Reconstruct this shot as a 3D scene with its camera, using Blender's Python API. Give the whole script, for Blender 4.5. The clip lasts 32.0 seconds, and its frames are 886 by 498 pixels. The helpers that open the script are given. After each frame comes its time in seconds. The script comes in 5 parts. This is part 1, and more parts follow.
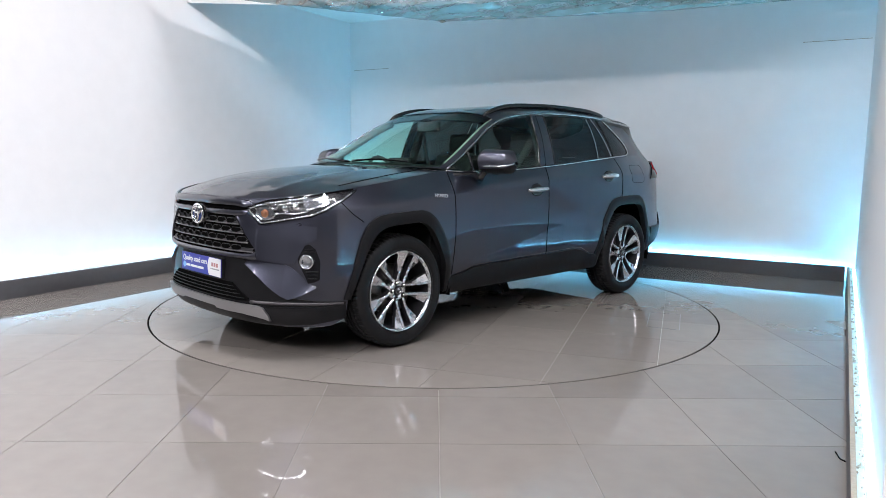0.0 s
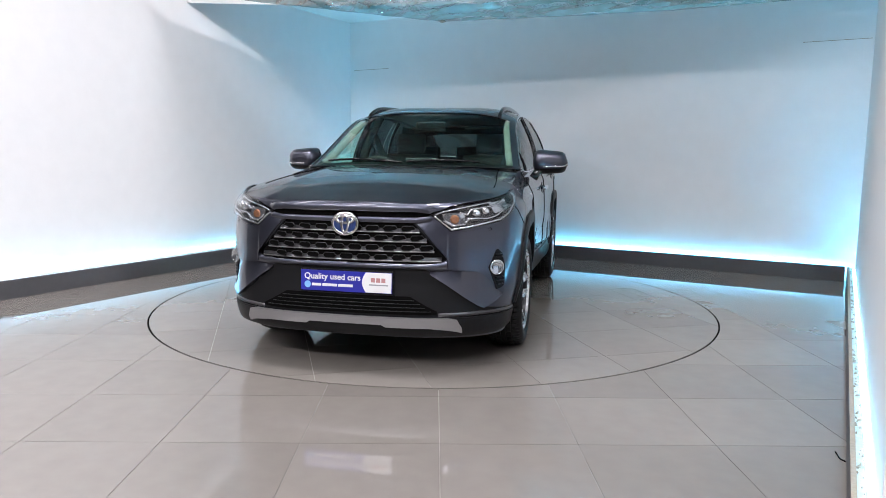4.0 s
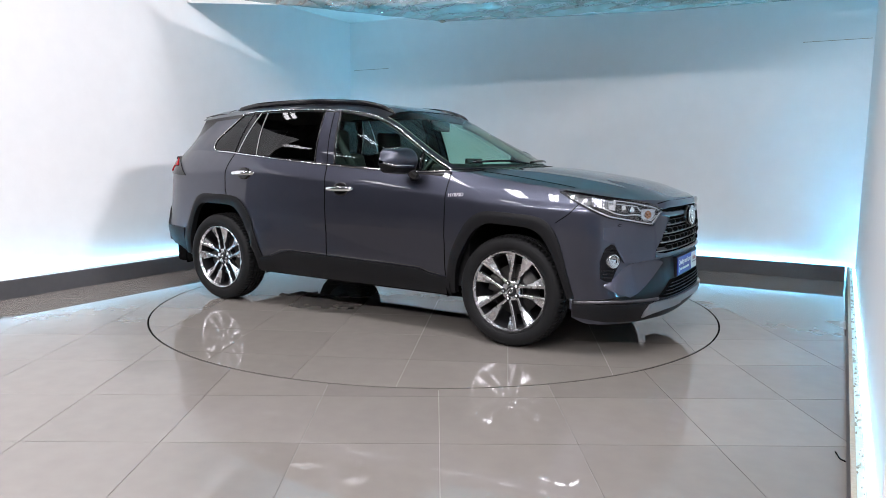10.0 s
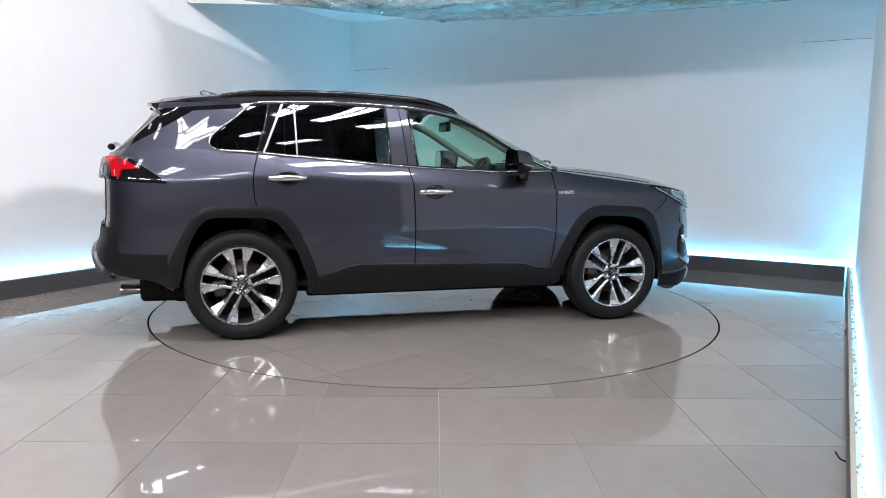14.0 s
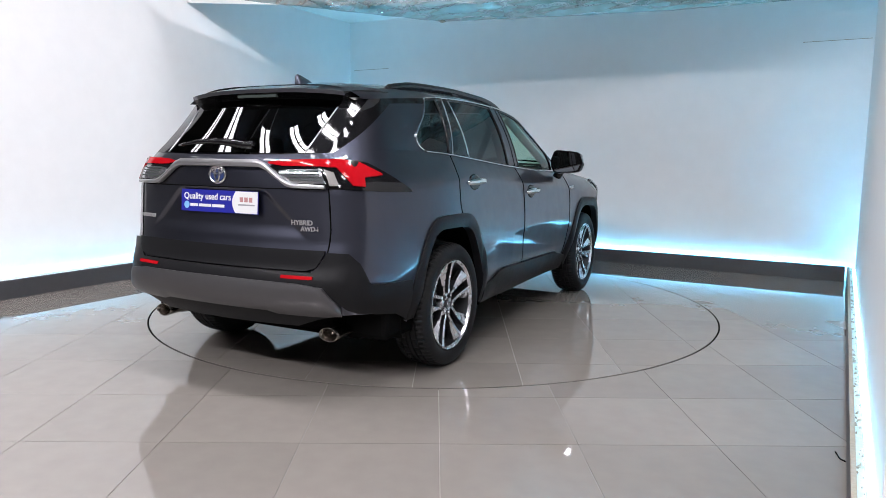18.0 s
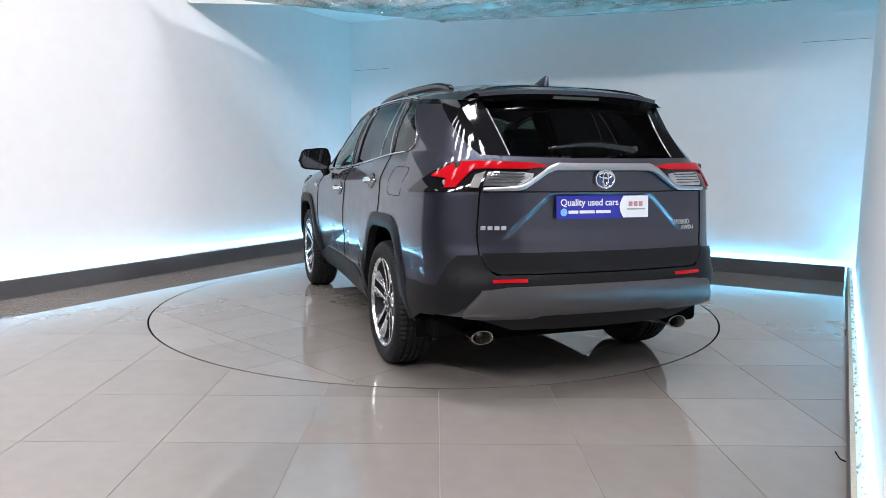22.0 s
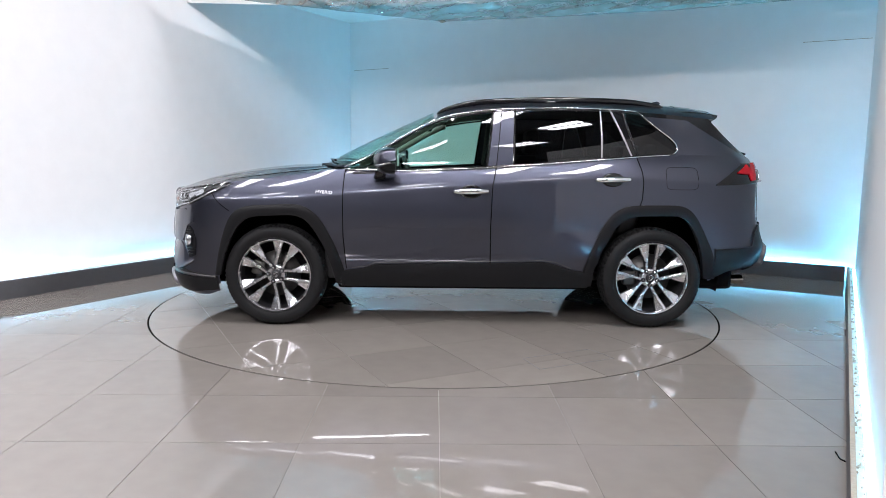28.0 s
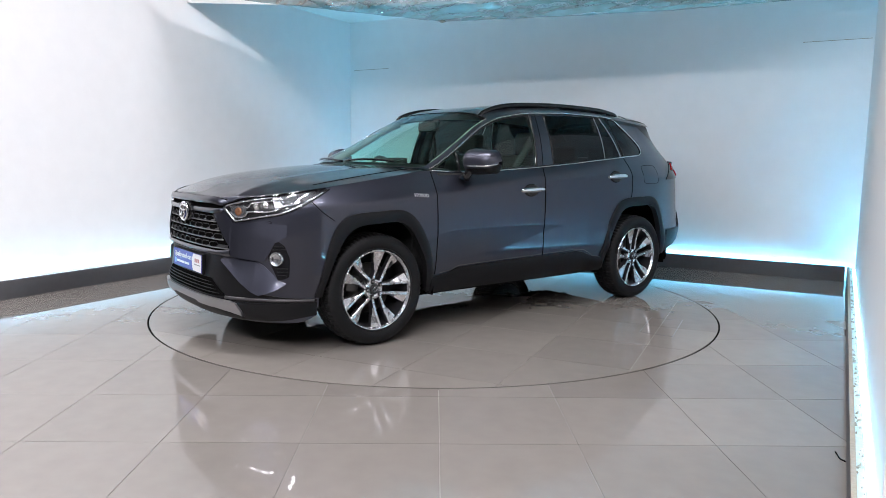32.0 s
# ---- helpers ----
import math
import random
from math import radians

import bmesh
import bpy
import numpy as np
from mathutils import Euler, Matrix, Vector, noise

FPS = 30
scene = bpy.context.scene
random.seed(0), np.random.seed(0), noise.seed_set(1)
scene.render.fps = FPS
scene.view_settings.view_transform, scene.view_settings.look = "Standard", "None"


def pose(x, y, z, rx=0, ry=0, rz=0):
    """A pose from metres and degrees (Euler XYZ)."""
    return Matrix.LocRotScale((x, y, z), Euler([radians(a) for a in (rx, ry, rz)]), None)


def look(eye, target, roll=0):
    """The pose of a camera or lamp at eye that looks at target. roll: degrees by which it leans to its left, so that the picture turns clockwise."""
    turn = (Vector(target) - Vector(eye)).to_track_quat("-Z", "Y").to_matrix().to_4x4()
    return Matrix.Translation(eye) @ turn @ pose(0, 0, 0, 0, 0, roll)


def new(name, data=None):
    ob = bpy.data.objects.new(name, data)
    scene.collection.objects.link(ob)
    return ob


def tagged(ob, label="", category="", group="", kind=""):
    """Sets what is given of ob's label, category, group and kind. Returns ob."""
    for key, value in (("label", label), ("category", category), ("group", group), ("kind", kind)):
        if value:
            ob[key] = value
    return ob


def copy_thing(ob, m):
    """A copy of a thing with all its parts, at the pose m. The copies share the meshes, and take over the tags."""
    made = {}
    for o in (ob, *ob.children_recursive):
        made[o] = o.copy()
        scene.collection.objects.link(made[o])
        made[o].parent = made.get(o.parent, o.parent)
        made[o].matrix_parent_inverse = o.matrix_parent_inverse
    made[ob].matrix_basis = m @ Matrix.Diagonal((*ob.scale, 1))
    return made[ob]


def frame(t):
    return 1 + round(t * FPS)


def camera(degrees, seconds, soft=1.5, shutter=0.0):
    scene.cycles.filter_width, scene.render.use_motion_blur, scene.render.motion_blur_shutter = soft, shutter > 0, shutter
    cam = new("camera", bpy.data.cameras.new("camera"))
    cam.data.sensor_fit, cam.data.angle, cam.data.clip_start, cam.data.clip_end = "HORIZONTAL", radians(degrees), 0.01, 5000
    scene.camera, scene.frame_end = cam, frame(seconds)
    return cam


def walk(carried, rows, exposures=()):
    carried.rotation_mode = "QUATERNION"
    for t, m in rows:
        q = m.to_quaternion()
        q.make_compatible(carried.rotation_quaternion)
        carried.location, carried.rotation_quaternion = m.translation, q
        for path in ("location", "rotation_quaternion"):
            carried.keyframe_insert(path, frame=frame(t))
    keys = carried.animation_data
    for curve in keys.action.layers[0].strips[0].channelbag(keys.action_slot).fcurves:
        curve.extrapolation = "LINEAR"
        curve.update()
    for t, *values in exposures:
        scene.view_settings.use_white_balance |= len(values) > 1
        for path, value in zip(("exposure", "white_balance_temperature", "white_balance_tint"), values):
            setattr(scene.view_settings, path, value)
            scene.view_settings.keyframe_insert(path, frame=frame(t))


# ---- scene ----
cam = camera(64.58, 32.0, 0.85)
EYE = (0.0617, -5.797, 1.209)
VIEW = look(EYE, (0.0617, -5.797 + math.cos(radians(-7.48)), 1.209 + math.sin(radians(-7.48))), 0.63)
walk(cam, [(0.0, VIEW), (32.0, VIEW)], [(0.0, -0.17), (32.0, -0.17)])

# the turntable's heading in degrees at each time: it starts, turns evenly, slows and stops
SPIN = [(0.0, -135.1), (0.5, -135.0), (1.0, -133.6), (1.5, -130.6), (2.0, -125.8), (2.5, -120.1)]
SPIN += [(float(t), -149.56 + 11.789 * t) for t in range(3, 30)]
SPIN += [(30.0, 204.0), (30.5, 209.2), (31.0, 213.8), (31.5, 216.9), (32.0, 218.5)]

ROOM = radians(-29.6)        # the booth's turn against the camera's line


def booth(r, d, z):
    """A place in the booth: metres to the right of the turntable's axis, metres towards its back wall, height."""
    return Vector((r * math.cos(ROOM) - d * math.sin(ROOM), r * math.sin(ROOM) + d * math.cos(ROOM), z))


# ---- light ----
world = bpy.data.worlds.new("showroom_air")
scene.world = world
world.use_nodes = True
world.node_tree.nodes["Background"].inputs[0].default_value = (0.75, 0.8, 0.85, 1)
world.node_tree.nodes["Background"].inputs[1].default_value = 0.02


def panel_lamp(name, r, d, z, w, l, watts, colour):
    data = bpy.data.lights.new(name, "AREA")
    data.shape, data.size, data.size_y, data.energy, data.color = "RECTANGLE", w, l, watts, colour
    ob = new(name, data)
    ob.matrix_world = Matrix.Translation(booth(r, d, z)) @ Matrix.Rotation(ROOM, 4, "Z")
    return ob


WARM = (0.97, 0.945, 1.0)
# the row at -8.5 is unseen: low panels added to light the walls
ROOFLIGHTS = [(1.2 * k, -2.45, 0.4, 1.3, 98 + 14 * k) for k in range(-5, 4)] + [(2.4 * k, -5.6, 0.5, 1.3, 60 + 12 * k) for k in range(-2, 3)] + [(2.2 * k - 0.4, -8.5, 1.6, 0.3, 315 + 25 * k) for k in range(-1, 3)] + [(-9.3, -7.9, 0.6, 1.4, 40), (-9.3, -10.2, 0.6, 1.4, 40)]
for r, d, w, l, watts in ROOFLIGHTS:
    panel_lamp("rooflight_glow", r, d, 5.07 if d == -8.5 else 6.16, w, l, watts, WARM)

# a sloping rooflight high beyond the east wall, which throws the car's shadow on the west wall
SLOPE = Matrix.Translation(booth(8.45, -0.5, 6.0)) @ Matrix.Rotation(ROOM, 4, "Z") @ Matrix.Rotation(radians(63), 4, "Y")
sloping = panel_lamp("sloping_rooflight_glow", 8.45, -0.5, 6.0, 0.6, 1.3, 960, WARM)
sloping.matrix_world = SLOPE

# ---- materials ----


def material(name, colour, rough=0.5, metal=0.0, grain=0.0, scale=40.0, bump=0.0, coat=0.0, spread=0.0, stain=0.0, ior=1.5, spec=0.5):
    m = bpy.data.materials.new(name)
    m.use_nodes = True
    n, l = m.node_tree.nodes, m.node_tree.links
    b = n["Principled BSDF"]
    b.inputs["Base Color"].default_value = (*colour, 1)
    b.inputs["Roughness"].default_value, b.inputs["Metallic"].default_value = rough, metal
    b.inputs["Coat Weight"].default_value, b.inputs["Coat Roughness"].default_value = coat, 0.02
    b.inputs["IOR"].default_value = ior
    b.inputs["Specular IOR Level"].default_value = spec
    if not (grain or bump or stain or spread):
        return m
    co = n.new("ShaderNodeTexCoord")
    fine, wide = n.new("ShaderNodeTexNoise"), n.new("ShaderNodeTexNoise")
    fine.inputs["Scale"].default_value, fine.inputs["Detail"].default_value = scale, 6
    wide.inputs["Scale"].default_value, wide.inputs["Detail"].default_value = scale / 14, 4
    for t in (fine, wide):
        l.new(co.outputs["Object"], t.inputs["Vector"])
    mix = n.new("ShaderNodeMix")
    mix.data_type = "RGBA"
    mix.blend_type = "MULTIPLY"
    ramp = n.new("ShaderNodeMapRange")
    ramp.inputs["To Min"].default_value, ramp.inputs["To Max"].default_value = 1 - grain, 1 + grain
    l.new(fine.outputs["Fac"], ramp.inputs["Value"])
    ramp2 = n.new("ShaderNodeMapRange")
    ramp2.inputs["From Min"].default_value, ramp2.inputs["From Max"].default_value = 0.3, 0.7
    ramp2.inputs["To Min"].default_value, ramp2.inputs["To Max"].default_value = 1 - stain, 1 + stain
    l.new(wide.outputs["Fac"], ramp2.inputs["Value"])
    mul = n.new("ShaderNodeMath")
    mul.operation = "MULTIPLY"
    l.new(ramp.outputs[0], mul.inputs[0])
    l.new(ramp2.outputs[0], mul.inputs[1])
    if spread:
        info = n.new("ShaderNodeObjectInfo")
        r3 = n.new("ShaderNodeMapRange")
        r3.inputs["To Min"].default_value, r3.inputs["To Max"].default_value = 1 - spread, 1 + spread
        l.new(info.outputs["Random"], r3.inputs["Value"])
        m2 = n.new("ShaderNodeMath")
        m2.operation = "MULTIPLY"
        l.new(mul.outputs[0], m2.inputs[0])
        l.new(r3.outputs[0], m2.inputs[1])
        mul = m2
    mix.inputs["Factor"].default_value = 1
    mix.inputs["A"].default_value = (*colour, 1)
    l.new(mul.outputs[0], mix.inputs["B"])
    l.new(mix.outputs["Result"], b.inputs["Base Color"])
    rr = n.new("ShaderNodeMapRange")
    rr.inputs["To Min"].default_value, rr.inputs["To Max"].default_value = rough * 0.85, min(1, rough * 1.15)
    l.new(wide.outputs["Fac"], rr.inputs["Value"])
    l.new(rr.outputs[0], b.inputs["Roughness"])
    if bump:
        bp = n.new("ShaderNodeBump")
        bp.inputs["Strength"].default_value, bp.inputs["Distance"].default_value = bump, 0.002
        l.new(fine.outputs["Fac"], bp.inputs["Height"])
        l.new(bp.outputs[0], b.inputs["Normal"])
    return m


def glowing(name, colour, strength):
    m = bpy.data.materials.new(name)
    m.use_nodes = True
    b = m.node_tree.nodes["Principled BSDF"]
    b.inputs["Base Color"].default_value = (*colour, 1)
    b.inputs["Emission Color"].default_value, b.inputs["Emission Strength"].default_value = (*colour, 1), strength
    return m


def glazing(name, tint, dirt=0.0):
    """Thin glass: tinted light goes straight through, the surface mirrors."""
    m = bpy.data.materials.new(name)
    m.use_nodes = True
    n, l = m.node_tree.nodes, m.node_tree.links
    n.remove(n["Principled BSDF"])
    tr, gl, lw, p5, fr, mix = (n.new("ShaderNode" + k) for k in ("BsdfTransparent", "BsdfGlossy", "LayerWeight", "Math", "MapRange", "MixShader"))
    tr.inputs[0].default_value = (*tint, 1)
    gl.inputs["Roughness"].default_value = 0.01
    # Schlick's gloss: a twentieth face on, a full mirror edge on, alike from both sides
    lw.inputs["Blend"].default_value = 0.5
    p5.operation = "POWER"
    p5.inputs[1].default_value = 5.0
    fr.inputs["To Min"].default_value = 0.055
    l.new(lw.outputs["Facing"], p5.inputs[0])
    l.new(p5.outputs[0], fr.inputs["Value"])
    l.new(fr.outputs[0], mix.inputs[0])
    l.new(tr.outputs[0], mix.inputs[1])
    l.new(gl.outputs[0], mix.inputs[2])
    l.new(mix.outputs[0], n["Material Output"].inputs[0])
    return m


TILE = material("grey_porcelain", (0.222, 0.202, 0.182), 0.024, grain=0.09, scale=9, spread=0.07, stain=0.09, ior=1.76)
GROUT = material("pale_grout", (0.27, 0.25, 0.23), 0.7, grain=0.2, scale=60)
WALL = material("white_wall_paint", (0.80, 0.80, 0.80), 0.55, grain=0.012, scale=90, bump=0.06, stain=0.015)
OUTER = material("grey_outer_paint", (0.10, 0.10, 0.105), 0.7, grain=0.03, scale=20, stain=0.05)
CEIL = material("white_ceiling_paint", (0.64, 0.63, 0.61), 0.7, grain=0.02, scale=50)
SKIRT = material("grey_skirting_paint", (0.075, 0.075, 0.08), 0.5, grain=0.10, scale=30, stain=0.1)
EDGE = material("raw_board_edge", (0.36, 0.30, 0.23), 0.7, grain=0.25, scale=70)
TROUGH = material("dusty_trough", (0.62, 0.68, 0.66), 0.8, grain=0.3, scale=45, bump=0.6, stain=0.15)
LED = glowing("led_strip_light", (0.17, 0.64, 1.0), 220.0)
LED_BACK = glowing("led_strip_light_back", (0.15, 0.64, 1.0), 310.0)
DARK = material("black_gap", (0.005, 0.005, 0.005), 0.9)
DARK.node_tree.nodes["Principled BSDF"].inputs["Specular IOR Level"].default_value = 0.0


def part(name, bm, mat, parent=None, label="", smooth=False):
    me = bpy.data.meshes.new(name)
    bm.to_mesh(me)
    bm.free()
    me.materials.append(mat)
    if smooth:
        me.shade_smooth()
    ob = new(name, me)
    ob.parent = parent
    if label:
        ob["label"] = label
    return ob


def box_bm(x0, x1, y0, y1, z0, z1, bevel=0.0, bm=None):
    own = bm is None
    bm = bmesh.new() if own else bm
    r = bmesh.ops.create_cube(bm, size=1, matrix=Matrix.LocRotScale(((x0 + x1) / 2, (y0 + y1) / 2, (z0 + z1) / 2), None, (x1 - x0, y1 - y0, z1 - z0)))
    if bevel:
        edges = list({e for v in r["verts"] for e in v.link_edges})
        bmesh.ops.bevel(bm, geom=edges, offset=bevel, segments=2, affect="EDGES", profile=0.5)
    return bm


# ---- the booth ----
TURN = Matrix.Rotation(ROOM, 4, "Z")
LEFT, RIGHT, BACK, HIGH, FRONT = -3.27, 3.078, 3.17, 3.05, 0.0


def slab(name, r0, r1, d0, d1, z0, z1, mat, label, kind="structure", bevel=0.0):
    ob = part(name, box_bm(r0, r1, d0, d1, z0, z1, bevel), mat)
    ob.matrix_world = TURN
    return tagged(ob, label, name.split("_")[0], kind=kind)


slab("wall_west", LEFT - 0.12, LEFT, -2.75, BACK + 0.12, 0, HIGH + 0.02, WALL, "white painted plasterboard wall washed by cyan light")
slab("wall_north", LEFT, RIGHT, BACK, BACK + 0.12, 0, HIGH + 0.02, WALL, "white painted plasterboard wall washed by cyan light")
slab("wall_east", RIGHT, RIGHT + 0.12, -2.75, BACK + 0.12, 0, HIGH + 0.02, WALL, "white painted plasterboard wall lit from below")
# the solid ceiling begins behind a slanting edge; in front of it the booth is open but for the film
FILM_EDGE = [(-2.62, 0.10), (-2.45, 0.33), (-1.38, 1.93), (-1.2, 2.19), (-0.47, 2.38), (0.15, 2.50), (1.29, 2.72), (2.34, 2.74), (2.9, 2.6)]


def ceiling_slab():
    line = [(LEFT, 0.33), (-2.5, 0.82), (-1.74, 1.29), (-0.5, 1.70), (0.78, 2.08), (2.0, 2.45), (RIGHT, 2.6)]
    bm = bmesh.new()
    f = bm.faces.new([bm.verts.new((r, d, HIGH)) for r, d in line + [(RIGHT, BACK), (LEFT, BACK)]])
    r = bmesh.ops.extrude_face_region(bm, geom=[f])
    bmesh.ops.translate(bm, verts=[v for v in r["geom"] if isinstance(v, bmesh.types.BMVert)], vec=(0, 0, 0.02))
    bmesh.ops.recalc_face_normals(bm, faces=list(bm.faces))
    ob = tagged(part("ceiling", bm, CEIL), "flat pale ceiling of the booth", "ceiling", kind="structure")
    ob.matrix_world = TURN
    # unseen upright board, added below the ceiling's edge to lower its cast shade
    bm = bmesh.new()
    grid = [[(r, d + o, z) for o, z in ((0.0, 2.80), (0.0, HIGH), (0.015, HIGH), (0.015, 2.80), (0.0, 2.80))] for r, d in line]
    vs = [[bm.verts.new(p) for p in row] for row in grid]
    for i in range(len(vs) - 1):
        for j in range(4):
            bm.faces.new((vs[i][j], vs[i + 1][j], vs[i + 1][j + 1], vs[i][j + 1]))
    bmesh.ops.recalc_face_normals(bm, faces=list(bm.faces))
    edge = tagged(part("trim", bm, CEIL), "unseen upright board added at the ceiling edge to cut light", "trim", kind="structure")
    edge.matrix_world = TURN


ceiling_slab()


# the showroom round the booth: unseen surfaces, added and kept dark for the car's reflections
slab("wall_outer_west", -14.2, -14.0, -16.0, 6.0, 0, 6.5, OUTER, "plain grey wall added out of view round the booth")
slab("wall_outer_east", 9.0, 9.2, -16.0, 6.0, 0, 6.5, OUTER, "plain grey wall added out of view round the booth")
slab("wall_outer_south", -14.0, 9.0, -16.2, -16.0, 0, 6.5, OUTER, "plain grey wall added out of view round the booth")
slab("wall_outer_north", -14.0, 9.0, 5.8, 6.0, 0, 6.5, OUTER, "plain grey wall added out of view round the booth")
slab("ceiling_outer", -14.0, 9.0, -16.0, 5.8, 6.2, 6.4, OUTER, "plain grey ceiling added out of view, with rooflights")

def skirting(name, r0, r1, d0, d1, across):
    """A board standing off the wall, with a dusty trough and a light strip behind it."""
    th = 0.018
    g = 0.020            # the slot along the wall in which the strip lies
    if across == "west":
        b, t, s = (r1 - th, r1, d0, d1), (r0 + g, r1 - th, d0, d1), (r0 + 0.003, r0 + g - 0.003, d0, d1)
    elif across == "east":
        b, t, s = (r0, r0 + th, d0, d1), (r0 + th, r1 - g, d0, d1), (r1 - g + 0.003, r1 - 0.003, d0, d1)
    else:
        b, t, s = (r0, r1, d0, d0 + th), (r0, r1, d0 + th, d1 - g), (r0, r1, d1 - g + 0.003, d1 - 0.003)
    ob = part(name, box_bm(*b, 0, 0.15), SKIRT)
    ob.matrix_world = TURN
    tagged(ob, "dark grey painted skirting board with a light trough behind", "skirting", kind="structure")
    part("top_edge", box_bm(*b, 0.1505, 0.156), EDGE if across == "east" else SKIRT, ob)
    part("trough", box_bm(*t, 0.0, 0.143), TROUGH, ob, "dusty pale trough")
    part("light_strip", box_bm(*s, 0.124, 0.134), LED_BACK if across == "north" else LED, ob, "glowing cyan light strip")
    return ob


def debris(n, r0, r1, d0, d1, z):
    """Crumbs of plaster and dust lying in a trough."""
    rng = random.Random(4)
    bm = bmesh.new()
    for _ in range(n):
        s = rng.choice((0.003, 0.004, 0.006, 0.009))
        m = Matrix.Translation((rng.uniform(r0, r1), rng.uniform(d0, d1), z + s * 0.3)) @ Euler((rng.random() * 6, rng.random() * 6, rng.random() * 6)).to_matrix().to_4x4()
        bmesh.ops.create_icosphere(bm, subdivisions=1, radius=s, matrix=m @ Matrix.Diagonal((1.5, 1, 0.6, 1)))
    ob = part("debris", bm, EDGE)
    ob.matrix_world = TURN
    return tagged(ob, "crumbs of plaster and dust in the light trough", "debris", kind="stuff")


debris(140, 3.03, 3.056, -2.6, 3.0, 0.143)
skirting("baseboard_west", LEFT, -3.025, -2.75, BACK, "west")
skirting("baseboard_north", -3.007, 2.992, 3.09, BACK, "north")
skirting("baseboard_east", 3.01, RIGHT, -2.75, 3.09, "east")

# hairline cracks along the board joints, 2.4 m up
for jname, a in (("plaster_crack", (-3.20, -2.62, BACK - 0.0012, BACK + 0.01)), ("plaster_crack", (2.45, 3.06, BACK - 0.0012, BACK + 0.01))):
    slab(jname, *a, 2.401, 2.406, EDGE, "thin crack along a plasterboard joint")

def rooflight_frame(w, l, z):
    """Glazing bars of a rooflight: two panes across, three along."""
    holder = new("rooflight", None)
    tagged(holder, "rectangular rooflight divided by dark glazing bars", "rooflight", group="rooflights")
    for x in (-w / 2, 0.0, w / 2):
        part("glazing_bar", box_bm(x - 0.018, x + 0.018, -l / 2, l / 2, -0.03, 0.0), SKIRT, holder)
    for k in range(4 if l > 0.5 else 0):
        y = -l / 2 + l * k / 3
        part("crossbar", box_bm(-w / 2, w / 2, y - 0.014, y + 0.014, -0.028, -0.002), SKIRT, holder)
    # hangers for the added low row
    if z < 6.0:
        for x in (-w / 2 + 0.1, w / 2 - 0.1):
            part("hanger", box_bm(x - 0.008, x + 0.008, -0.008, 0.008, 0.0, 1.14), SKIRT, holder)
    return holder


frames_made = {}
for r, d, w, l, watts in ROOFLIGHTS:
    m = Matrix.Translation(booth(r, d, 5.065 if d == -8.5 else 6.155)) @ TURN
    if (w, l) in frames_made:
        copy_thing(frames_made[w, l], m)
    else:
        frames_made[w, l] = rooflight_frame(w, l, m.translation.z)
        frames_made[w, l].matrix_world = m

sloped = rooflight_frame(0.6, 1.3, 6.1)
sloped.matrix_world = SLOPE @ Matrix.Translation((0, 0, -0.005))

# a crumpled clear film hangs under the ceiling
FILM = material("crumpled_film", (0.30, 0.42, 0.40), 0.18, grain=0.5, scale=5, stain=0.5, coat=0.5)
# brown streaks mixed into the colour along the folds
fn, fl = FILM.node_tree.nodes, FILM.node_tree.links
streak, fold, tint = fn.new("ShaderNodeTexNoise"), fn.new("ShaderNodeMapping"), fn.new("ShaderNodeMix")
span, where = fn.new("ShaderNodeMapRange"), fn.new("ShaderNodeTexCoord")
fold.inputs["Scale"].default_value = (0.7, 5.0, 3.0)
streak.inputs["Scale"].default_value, streak.inputs["Detail"].default_value = 2.4, 5
span.inputs["From Min"].default_value, span.inputs["From Max"].default_value = 0.50, 0.62
tint.data_type = "RGBA"
tint.inputs["B"].default_value = (0.17, 0.115, 0.07, 1)
base = fn["Principled BSDF"].inputs["Base Color"]
fl.new(base.links[0].from_socket, tint.inputs["A"])
fl.new(where.outputs["Object"], fold.inputs["Vector"])
fl.new(fold.outputs[0], streak.inputs["Vector"])
fl.new(streak.outputs["Fac"], span.inputs["Value"])
fl.new(span.outputs[0], tint.inputs["Factor"])
fl.new(tint.outputs["Result"], base)
clear, both = fn.new("ShaderNodeBsdfTransparent"), fn.new("ShaderNodeMixShader")
both.inputs[0].default_value = 0.72
fl.new(clear.outputs[0], both.inputs[1])
fl.new(fn["Principled BSDF"].outputs[0], both.inputs[2])
fl.new(both.outputs[0], fn["Material Output"].inputs[0])


